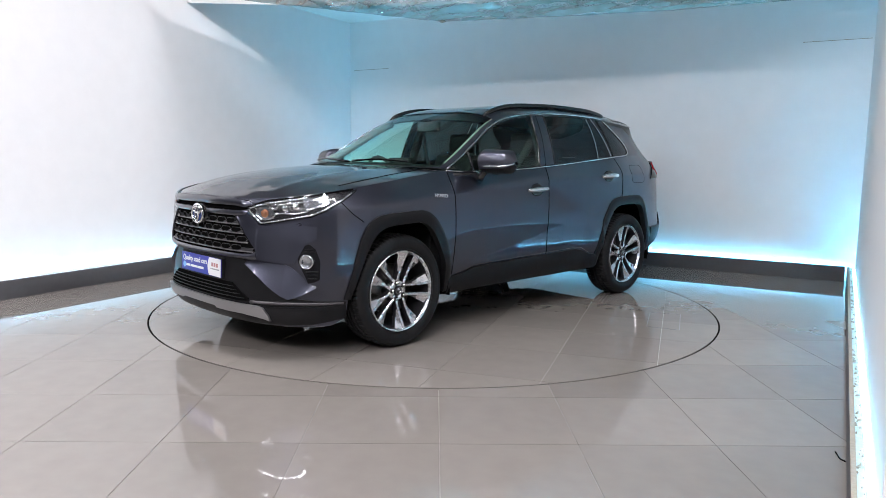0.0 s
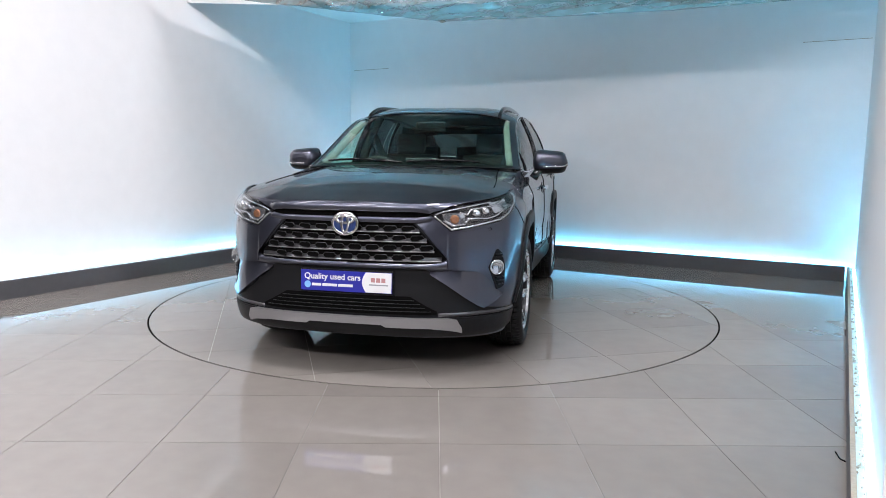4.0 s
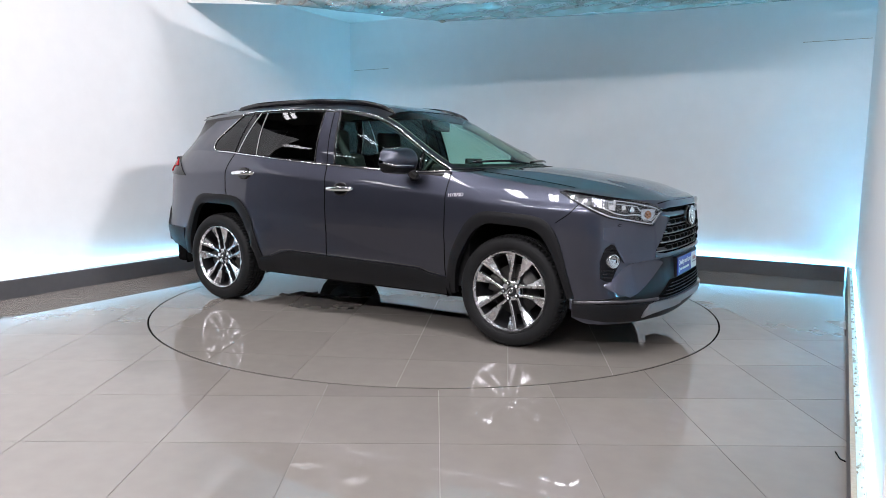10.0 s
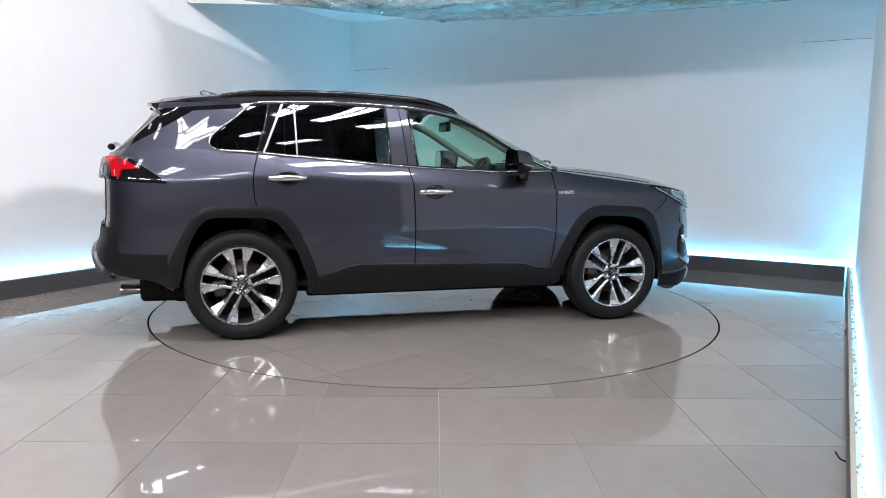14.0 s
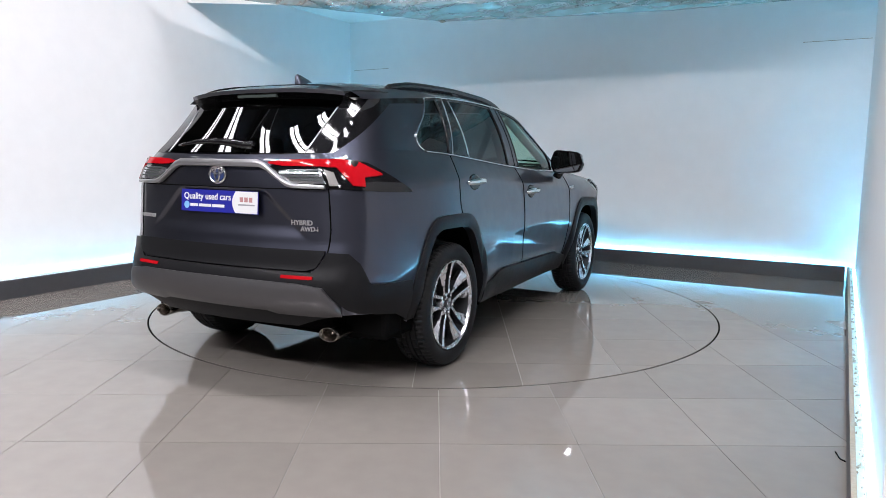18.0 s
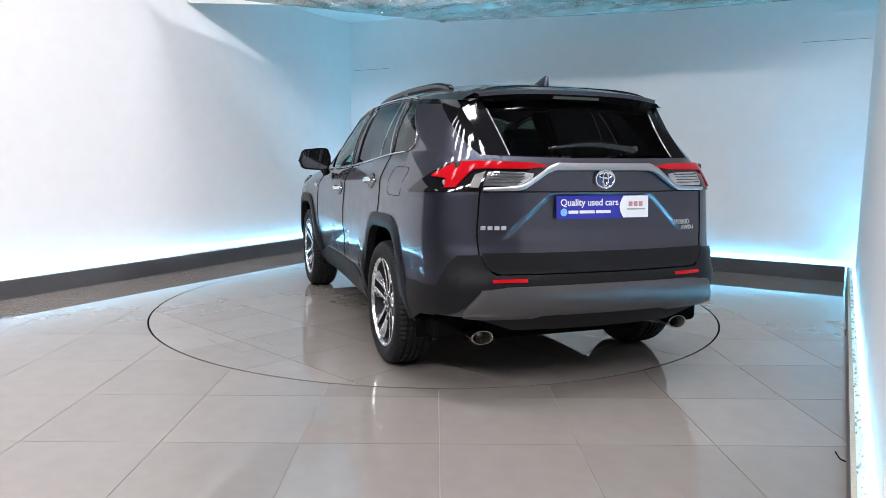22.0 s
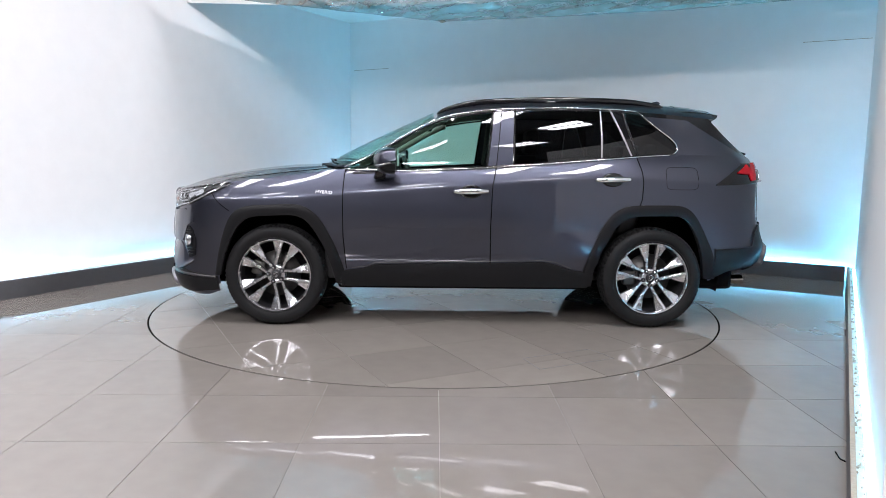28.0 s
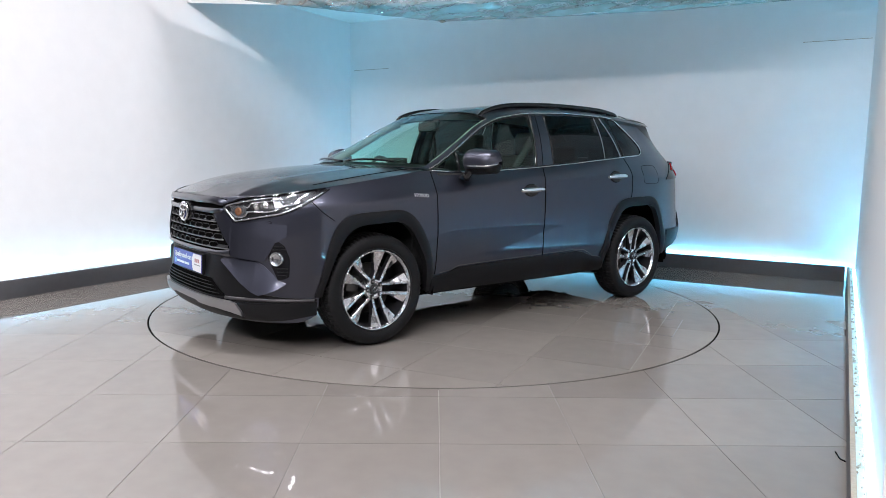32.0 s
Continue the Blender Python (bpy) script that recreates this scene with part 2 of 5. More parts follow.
def film_canopy():
    back = FILM_EDGE
    s = np.linspace(0, len(back) - 1, 90)
    bm = bmesh.new()
    rows = []
    for u in s:
        r, d = (float(np.interp(u, range(len(back)), [p[i] for p in back])) for i in (0, 1))
        row = []
        for k in range(41):
            t = k / 40
            q = Vector((r * (1 - 0.1 * t), d + (-0.15 - d) * t, 2.75 + 0.2 * t * t))
            c = abs(noise.noise((q.x * 2.2, q.y * 6.0, 0.3))) + 0.5 * abs(noise.noise((q.x * 5.0, q.y * 13.0, 4.3)))
            q.z += 0.11 * c * min(1, t * 10 + 0.1) - 0.012
            row.append(q)
        rows.append(row)
    vs = [[bm.verts.new(p) for p in row] for row in rows]
    for i in range(len(vs) - 1):
        for j in range(40):
            bm.faces.new((vs[i][j], vs[i][j + 1], vs[i + 1][j + 1], vs[i + 1][j]))
    ob = part("film_canopy", bm, FILM, None, smooth=True)
    ob.matrix_world = TURN
    tagged(ob, "crumpled glossy plastic film hung under the ceiling", "film")
    bm = bmesh.new()
    bmesh.ops.create_icosphere(bm, subdivisions=2, radius=0.03, matrix=Matrix.Diagonal((1.3, 1, 0.6, 1)))
    knot = part("film_tie", bm, EDGE, ob, "twisted corner of the film")
    knot.location = (-1.2, 2.17, 2.745)


film_canopy()

# ---- the floor ----
TILE_X, TILE_Y, STEP, SKEW = 0.02, -1.77, 0.591, 0.012
RING = 2.229

gm = bmesh.new()
bmesh.ops.create_grid(gm, x_segments=1, y_segments=1, size=17)
base_floor = tagged(part("floor", gm, TILE), "grey polished floor of the showroom", "floor", kind="structure")
base_floor.location = (0, -4, -0.007)
part("grout_bed", box_bm(-4.75, 5.38, -2.52, 8.16, 0.001, 0.003), GROUT, base_floor, "pale grout")


def clip_poly(poly, inside, cut):
    out = []
    for a, b in zip(poly, poly[1:] + poly[:1]):
        if inside(a):
            out.append(a)
        if inside(a) != inside(b):
            out.append(cut(a, b))
    return out


def tile_shape(x0, x1, y0, y1, keep_in, rad):
    """The outline of a square tile cut along a circle: the part inside or outside of it."""
    if keep_in:
        poly = [(x0, y0), (x1, y0), (x1, y1), (x0, y1)]
        if all(math.hypot(*p) < rad for p in poly):
            return poly
        n = 96
        for k in range(n):
            a = 2 * math.pi * k / n
            nx, ny = math.cos(a), math.sin(a)
            f = lambda p: p[0] * nx + p[1] * ny < rad
            poly = clip_poly(poly, f, lambda a, b: tuple(a[i] + (b[i] - a[i]) * (rad - a[0] * nx - a[1] * ny) / ((b[0] - a[0]) * nx + (b[1] - a[1]) * ny) for i in (0, 1)))
            if len(poly) < 3:
                return None
        return poly
    pts = [(x0, y0), (x1, y0), (x1, y1), (x0, y1)]
    near = math.hypot(max(x0, min(0, x1)), max(y0, min(0, y1)))
    if near >= rad:
        return pts
    if all(math.hypot(*p) <= rad for p in pts):
        return None
    # walk round the edge, keep what is outside, and close along the circle
    edge, n = [], 40
    for a, b in zip(pts, pts[1:] + pts[:1]):
        edge += [(a[0] + (b[0] - a[0]) * k / n, a[1] + (b[1] - a[1]) * k / n) for k in range(n)]
    outside = [math.hypot(*p) > rad for p in edge]
    start = next(i for i in range(len(edge)) if outside[i] and not outside[i - 1])
    edge, outside = edge[start:] + edge[:start], outside[start:] + outside[:start]
    keep = [p for p, o in zip(edge, outside) if o]
    a0, a1 = math.atan2(keep[-1][1], keep[-1][0]), math.atan2(keep[0][1], keep[0][0])
    d = (a1 - a0 + math.pi) % (2 * math.pi) - math.pi
    arc = [(rad * math.cos(a0 + d * k / 12), rad * math.sin(a0 + d * k / 12)) for k in range(13)]
    return keep + arc


def tile_mesh(poly, thick=0.004):
    bm = bmesh.new()
    f = bm.faces.new([bm.verts.new((x, y, -thick)) for x, y in poly])
    if f.normal.z < 0:
        f.normal_flip()
    bm.normal_update()
    r = bmesh.ops.extrude_face_region(bm, geom=list(bm.faces))
    bmesh.ops.translate(bm, verts=[v for v in r["geom"] if isinstance(v, bmesh.types.BMVert)], vec=(0, 0, thick))
    bmesh.ops.recalc_face_normals(bm, faces=list(bm.faces))
    return bm


def lay_tiles(parent, phase, keep_in, rad, xs, ys, gap=0.0015):
    whole = None
    for i in xs:
        for j in ys:
            x0, y0 = phase[0] + i * STEP + gap, phase[1] + j * STEP + gap
            x1, y1 = x0 + STEP - 2 * gap, y0 + STEP - 2 * gap
            poly = tile_shape(x0, x1, y0, y1, keep_in, rad)
            if not poly:
                continue
            if poly[:4] == [(x0, y0), (x1, y0), (x1, y1), (x0, y1)] and len(poly) == 4:
                if whole is None:
                    whole = tile_mesh([(gap, gap), (STEP - gap, gap), (STEP - gap, STEP - gap), (gap, STEP - gap)])
                    me = bpy.data.meshes.new("tile")
                    whole.to_mesh(me)
                    me.materials.append(TILE)
                    whole = me
                ob = new("tile", whole)
                ob.location = (x0 - gap, y0 - gap, 0)
            else:
                ob = part("tile", tile_mesh(poly), TILE)
            ob.parent = parent


def lay_floor():
    bed = tagged(part("pavement", box_bm(-0.01, 0.01, -0.01, 0.01, -0.02, -0.015), GROUT), "large grey polished porcelain floor tiles with pale joints", "floor", kind="structure")
    bed.rotation_euler = (0, 0, SKEW)
    lay_tiles(bed, (TILE_X, TILE_Y), False, RING + 0.008, range(-8, 9), range(-8, 10))
    return bed


def lay_turntable():
    """The round tiled platform that turns, with a black gap round it."""
    bm = bmesh.new()
    bmesh.ops.create_circle(bm, cap_ends=True, segments=160, radius=RING + 0.012)
    disc = tagged(part("turntable", bm, DARK), "round revolving platform tiled in grey porcelain", "turntable")
    disc.location = (0, 0, -0.0035)
    bm = bmesh.new()
    bmesh.ops.create_circle(bm, cap_ends=True, segments=160, radius=RING - 0.009)
    part("grout_bed", bm, GROUT, disc).location = (0, 0, 0.0012)
    holder = part("tiles", box_bm(-0.01, 0.01, -0.01, 0.01, -0.02, -0.015), GROUT, disc)
    holder.location = (0, 0, 0.0035)
    holder.rotation_euler = (0, 0, radians(DISC_TURN))
    lay_tiles(holder, DISC_PHASE, True, RING - 0.006, range(-5, 6), range(-5, 6))
    # a small service hatch let into the tiles
    hatch = [(-0.61, 1.88), (-0.54, 1.66), (-0.99, 1.44), (-1.10, 1.64)]
    for (ax, ay), (bx, by) in zip(hatch, hatch[1:] + hatch[:1]):
        n = math.dist((ax, ay), (bx, by))
        bar = part("hatch_edge", box_bm(0, n, -0.002, 0.002, 0.0035, 0.0043), SKIRT, disc)
        bar.location, bar.rotation_euler = (ax, ay, 0), (0, 0, math.atan2(by - ay, bx - ax))
    return disc


DISC_TURN, DISC_PHASE = 26.5, (0.02, 0.06)

# ---- the car: x forward, y to its left, origin on the ground between the axles ----
PAINT = material("grey_metallic_paint", (0.064, 0.068, 0.091), 0.40, 1.0, coat=1.0, grain=0.03, scale=160)
CLAD = material("black_cladding_plastic", (0.010, 0.010, 0.011), 0.42, grain=0.15, scale=300, bump=0.15)
GLOSS = material("gloss_black_plastic", (0.006, 0.006, 0.007), 0.06)
CHROME = material("chrome", (0.80, 0.80, 0.82), 0.08, 1.0)
SATIN = material("satin_silver_paint", (0.38, 0.38, 0.395), 0.30, 0.8, grain=0.05, scale=300)
DULLSILVER = material("dull_silver_plastic", (0.085, 0.082, 0.085), 0.36, 0.5, grain=0.05, scale=300)
RUBBER = material("tyre_rubber", (0.008, 0.008, 0.0085), 0.62, grain=0.2, scale=120, bump=0.2, stain=0.15)
ALLOY = material("machined_alloy", (0.76, 0.76, 0.78), 0.27, 1.0, grain=0.05, scale=200)
ALLOYDARK = material("dark_alloy", (0.030, 0.030, 0.033), 0.4, 0.5)
EXHAUST = material("heat_tinted_steel", (0.36, 0.33, 0.30), 0.22, 1.0, grain=0.1, scale=60)
STEEL = material("brake_steel", (0.13, 0.125, 0.12), 0.45, 0.9, grain=0.15, scale=60)
FABRIC = material("black_seat_leather", (0.018, 0.018, 0.019), 0.5, grain=0.15, scale=80, bump=0.2)
HEADLINING = material("pale_headlining", (0.30, 0.29, 0.27), 0.9, grain=0.05, scale=200)
DASH = material("soft_dash_plastic", (0.016, 0.016, 0.017), 0.6, grain=0.1, scale=150)
for m, level in ((CLAD, 0.14), (RUBBER, 0.22)):
    m.node_tree.nodes["Principled BSDF"].inputs["Specular IOR Level"].default_value = level
GLASS = glazing("clear_green_glass", (0.66, 0.88, 0.78))
PRIVACY = glazing("dark_privacy_glass", (0.07, 0.075, 0.08))
LENS = glazing("clear_lens", (0.93, 0.94, 0.95))
RED = material("red_lens", (0.40, 0.005, 0.010), 0.06, spec=0.28)
AMBER = material("amber_reflector", (0.46, 0.22, 0.12), 0.22, 0.6)
REFLECTOR = material("lamp_reflector", (0.60, 0.62, 0.65), 0.14, 0.9)
BLUE = material("plate_blue", (0.018, 0.022, 0.30), 0.35)
WHITE = material("plate_white", (0.75, 0.75, 0.75), 0.4)
PALEBLUE = material("plate_pale_blue", (0.20, 0.45, 0.75), 0.4)
REDINK = material("dull_red_ink", (0.45, 0.22, 0.22), 0.5)
GREYINK = material("grey_ink", (0.30, 0.30, 0.32), 0.5)
BADGESILVER = material("badge_silver", (0.62, 0.62, 0.64), 0.28, 0.8)
BADGEBLUE = material("badge_blue", (0.05, 0.085, 0.24), 0.2, 0.5)


def smooth_table(tab):
    """A smooth curve through a short table of (x, value), level slopes kept gentle."""
    xs, ys = np.array([p[0] for p in tab], float), np.array([p[1] for p in tab], float)
    o = np.argsort(xs)
    xs, ys = xs[o], ys[o]
    d = np.diff(ys) / np.diff(xs)
    m = np.zeros(len(xs))
    m[0], m[-1] = d[0], d[-1]
    for i in range(1, len(xs) - 1):
        m[i] = 0 if d[i - 1] * d[i] <= 0 else 2 / (1 / d[i - 1] + 1 / d[i])

    def f(x):
        x = min(max(x, xs[0]), xs[-1])
        i = min(max(int(np.searchsorted(xs, x)) - 1, 0), len(xs) - 2)
        h = xs[i + 1] - xs[i]
        t = (x - xs[i]) / h
        return float((2 * t**3 - 3 * t**2 + 1) * ys[i] + (t**3 - 2 * t**2 + t) * h * m[i] + (3 * t**2 - 2 * t**3) * ys[i + 1] + (t**3 - t**2) * h * m[i + 1])
    return f


def step(a, b, x):
    t = min(max((x - a) / (b - a), 0.0), 1.0)
    return t * t * (3 - 2 * t)


# half outline from above, from the middle of the nose to the middle of the tail
PLAN = [(2.262, 0), (2.258, 0.2), (2.238, 0.40), (2.195, 0.55), (2.115, 0.70), (2.01, 0.80), (1.87, 0.868), (1.70, 0.910), (1.50, 0.924),
        (1.20, 0.920), (0.85, 0.902), (0.40, 0.895), (-0.10, 0.895), (-0.60, 0.898), (-1.00, 0.905), (-1.35, 0.910), (-1.65, 0.899),
        (-1.88, 0.869), (-2.02, 0.824), (-2.11, 0.760), (-2.16, 0.688), (-2.185, 0.62), (-2.215, 0.45), (-2.237, 0.25), (-2.245, 0)]


def resample(pts):
    p = [Vector(q) for q in pts]
    fine = []
    for i in range(len(p) - 1):
        a, b = p[i], p[i + 1]
        m0 = (b - p[i - 1]) / 2 if i else b - a
        m1 = (p[i + 2] - a) / 2 if i + 2 < len(p) else b - a
        for k in range(24):
            t = k / 24
            fine.append((2 * t**3 - 3 * t**2 + 1) * a + (t**3 - 2 * t**2 + t) * m0 + (3 * t**2 - 2 * t**3) * b + (t**3 - t**2) * m1)
    fine.append(p[-1])
    s = [0.0]
    for a, b in zip(fine, fine[1:]):
        s.append(s[-1] + (b - a).length)
    return np.array(s), np.array([[*q] for q in fine])


def even_outline(n=640, turns=50):
    """The outline at even steps of its length, with every kink in its curvature rubbed out."""
    s, p = resample(PLAN)
    k = np.linspace(0, s[-1], n)
    p = np.stack([np.interp(k, s, p[:, 0]), np.interp(k, s, p[:, 1])], 1)
    p = np.concatenate([p[60:0:-1] * (1, -1), p, p[-2:-62:-1] * (1, -1)])
    for _ in range(turns):
        p[1:-1] = (p[:-2] + 2 * p[1:-1] + p[2:]) / 4
    p = p[60:-60]
    return np.concatenate([[0.0], np.cumsum(np.hypot(*np.diff(p, axis=0).T))]), p


PS, PXY = even_outline()
PLAN_LENGTH = PS[-1]
WIDEST = int(np.argmax(PXY[:, 1] * (PXY[:, 0] > 0)))
TURNED = int(np.argmax(-PXY[:, 0] > 1.4))


def at_front(y):
    return float(np.interp(y, PXY[:WIDEST, 1], PS[:WIDEST]))


def at_side(x):
    return float(np.interp(-x, -PXY[:, 0], PS))


def at_rear(y):
    return float(np.interp(-y, -PXY[TURNED:, 1], PS[TURNED:]))


NOSE = smooth_table([(0.14, -0.30), (0.17, -0.17), (0.21, -0.08), (0.26, -0.035), (0.33, -0.016), (0.42, -0.028), (0.56, -0.046), (0.62, -0.048), (0.70, -0.048), (0.80, -0.054), (0.88, -0.058), (0.93, -0.056), (0.97, -0.072), (1.2, -0.14)])
TAIL = smooth_table([(0.26, 0.14), (0.33, 0.065), (0.40, 0.012), (0.445, -0.012), (0.50, -0.040), (0.58, -0.055), (0.62, -0.046), (0.66, -0.028), (0.735, -0.016), (0.80, -0.004), (0.90, 0.0), (1.05, 0.002), (1.10, 0.005), (1.145, 0.009), (1.185, 0.017), (1.25, 0.045)])
TOP = smooth_table([(-2.3, 1.205), (-2.1, 1.225), (-1.7, 1.242), (-1.42, 1.233), (-0.944, 1.196), (-0.386, 1.150), (0.09, 1.121), (0.49, 1.106), (0.70, 1.108), (0.88, 1.114),
                    (1.1, 1.088), (1.4, 1.050), (1.7, 1.014), (1.95, 0.983), (2.1, 0.966), (2.2, 0.956), (2.262, 0.950)])
SHOULDER = smooth_table([(2.3, 0.90), (1.9, 0.905), (1.6, 0.910), (1.2, 0.925), (0.86, 0.955), (0.1, 1.010), (-0.6, 1.055), (-1.15, 1.082), (-1.5, 1.060), (-1.8, 1.045), (-2.3, 1.04)])
FACET_TOP = smooth_table([(-0.40, 0.686), (-0.36, 0.690), (-0.20, 0.707), (0.20, 0.713), (0.67, 0.713), (0.80, 0.695), (0.95, 0.650)])
FACET_LOW = smooth_table([(-0.40, 0.684), (-0.36, 0.680), (-0.10, 0.624), (0.35, 0.530), (0.60, 0.505), (0.95, 0.490)])
BOTTOM = smooth_table([(-2.3, 0.36), (-2.275, 0.37), (-2.235, 0.43), (-2.1, 0.43), (-1.86, 0.41), (-1.78, 0.34), (-0.95, 0.298), (0.9, 0.288), (1.7, 0.25), (1.9, 0.205), (2.1, 0.200), (2.262, 0.210)])
BONNET = smooth_table([(0.7, 1.150), (1.069, 1.147), (1.294, 1.140), (1.519, 1.118), (1.744, 1.086), (1.88, 1.060), (2.016, 1.022), (2.11, 0.990), (2.18, 0.968), (2.232, 0.953)])


def bend(v, soft):
    """v where it is above nought, nought below, with a rounded corner."""
    return 0.5 * (v + math.sqrt(v * v + soft * soft))


def skin(s, z, out=0.0):
    """The lower body's surface at arc length s of the outline and height z, pushed out along its normal."""
    if out:
        p = skin(s, z)
        a = skin(min(s + 0.01, PLAN_LENGTH), z) - skin(max(s - 0.01, 0), z)
        b = skin(s, z + 0.006) - skin(s, z - 0.006)
        n = a.cross(b)
        if s < 0.002 or s > PLAN_LENGTH - 0.002:
            n.y = 0.0
        n.normalize()
        return p + n * out
    x, y = float(np.interp(s, PS, PXY[:, 0])), float(np.interp(s, PS, PXY[:, 1]))
    zt = TOP(x)
    x2 = x + step(1.55, 2.20, x) * NOSE(z) + step(-1.7, -2.17, x) * TAIL(z)
    # the flank: fullest below the shoulder, leaning in above it, tucked under towards the sill
    zc = SHOULDER(x)
    above, low = bend(z - zc, 0.016), bend(0.49 - z, 0.03)
    inward = 0.43 * above + 0.8 * above * above + 0.055 * (z - 0.78) * step(0.7, 1.0, z) + 0.30 * low
    share = min(1.0, y / 0.75)
    wing = step(0.75, 1.25, x)
    y2 = y - inward * share * (1 - 0.7 * step(1.6, 2.0, x))
    # wings round over towards the bonnet
    r = min(max((z - (zt - 0.13)) / 0.13, 0), 1.15)
    y2 -= wing * (0.028 + 0.032 * step(1.6, 2.0, x)) * r * r * min(1, y / 0.6)
    # hollow in the doors: a downward facet that opens forward from a point on the rear door, and a lip below it
    if -0.42 < x < 1.0:
        w = (x + 0.40) / 0.80
        sink = 0.030 * min(1.0, max(w, 0.0)) ** 0.9 * step(1.0, 0.84, x)
        zu, zl = FACET_TOP(x), FACET_LOW(x)
        drop = min(max(zu - zl, 0.004), 0.2)
        f = (bend(zu - z, 0.004) - bend(zl - z, 0.004)) / drop
        y2 -= sink * f
    # the rear door swells out into the arch
    if -0.95 < x < -0.55:
        y2 += 0.012 * step(-0.66, -0.86, x) * step(0.72, 0.60, z)
    # shallow recess round the rear plate
    if x < -2.05:
        h = 0.305 + (1.02 - z) * 1.08
        y_in = step(h + 0.02, h - 0.02, y)
        x2 += 0.012 * y_in * step(1.045, 1.010, z) * step(0.79, 0.87, z)
    return Vector((x2, y2, z))




def grid_faces(bm, rows, skip=None, flip=False):
    vs = [[bm.verts.new(p) for p in row] for row in rows]
    for i in range(len(rows) - 1):
        for j in range(len(rows[0]) - 1):
            if skip and skip(i, j):
                continue
            q = [vs[i][j], vs[i + 1][j], vs[i + 1][j + 1], vs[i][j + 1]]
            try:
                bm.faces.new(q[::-1] if flip else q)
            except ValueError:
                pass
    return vs


def mirrored(rows):
    return [[(p[0], -p[1], p[2]) for p in row] for row in rows]


def tidy(bm, dist=0.0004):
    bmesh.ops.remove_doubles(bm, verts=list(bm.verts), dist=dist)
    loose = [v for v in bm.verts if not v.link_faces]
    bmesh.ops.delete(bm, geom=loose, context="VERTS")
    return bm


def place_on(span, n, out):
    """Arc lengths along a list of stations ('f', y), ('s', x), ('r', y), with the tables of their heights and of their stand-off."""
    at = {"f": at_front, "s": at_side, "r": at_rear}
    rows = sorted((at[q[0]](q[1]), q[2], q[3], q[4] if len(q) > 4 else out) for q in span)
    keys, lo, hi, off = ([r[i] for r in rows] for i in range(4))
    ss = sorted(set(np.linspace(keys[0], keys[-1], n)) | set(keys))
    return ss, lambda s: float(np.interp(s, keys, lo)), lambda s: float(np.interp(s, keys, hi)), lambda s: float(np.interp(s, keys, off))


def cover(name, span, mat, parent, out=0.008, n=24, m=8, sides="lr", label="", back=0.012, crown=0.0, tilt=0.0):
    """A panel lying on the lower body's skin with a turned edge; both sides, one mesh a side, or 'c' for one mesh across."""
    ss, lo, hi, off = place_on(span, n, out)
    rows = []
    for s in ss:
        a, b, o = lo(s), hi(s), off(s)
        line = [skin(s, a, o - back)]
        for k in range(m + 1):
            t = k / m
            line.append(skin(s, a + (b - a) * t, o + crown * 4 * t * (1 - t) + tilt * (0.5 - t)))
        line.append(skin(s, b, o - back))
        rows.append(line)
    first = [skin(ss[0], p.z, off(ss[0]) - back) for p in rows[0]]
    last = [skin(ss[-1], p.z, off(ss[-1]) - back) for p in rows[-1]]
    closed = ([first] if ss[0] > 0.001 else []) + rows + ([last] if ss[-1] < PLAN_LENGTH - 0.001 else [])
    made = []
    for side in (["c"] if sides == "c" else list(sides)):
        bm = bmesh.new()
        if side in "lc":
            grid_faces(bm, closed)
        if side in "rc":
            grid_faces(bm, mirrored(closed), flip=True)
        tidy(bm)
        made.append(part(name, bm, mat, parent, label, smooth=True))
        sharp(made[-1], 35)
    return made


def sharp(ob, degrees=35):
    """Smooth shading broken at the sharper edges."""
    me = ob.data
    bm = bmesh.new()
    bm.from_mesh(me)
    lim = radians(degrees)
    for e in bm.edges:
        e.smooth = not (len(e.link_faces) == 2 and e.calc_face_angle(0) > lim)
    bm.to_mesh(me)
    bm.free()
    me.shade_smooth()
    me.set_sharp_from_angle(angle=lim)
    return ob


def inside_poly(x, z, poly):
    hit = False
    for (x0, z0), (x1, z1) in zip(poly, poly[1:] + poly[:1]):
        if (z0 > z) != (z1 > z) and x < x0 + (x1 - x0) * (z - z0) / (z1 - z0):
            hit = not hit
    return hit


def arch_hole(x, z):
    """Whether a place on the flank lies in a wheel opening: within the middle line of its trim."""
    o, i = (FRONT_OUT, FRONT_IN) if x > 0 else (REAR_OUT, REAR_IN)
    mid = [((a[0] + 2 * b[0]) / 3, (a[1] + 2 * b[1]) / 3) for a, b in zip(o, i)]
    return inside_poly(x, z, mid + [(mid[-1][0], 0.0), (mid[0][0], 0.0)])


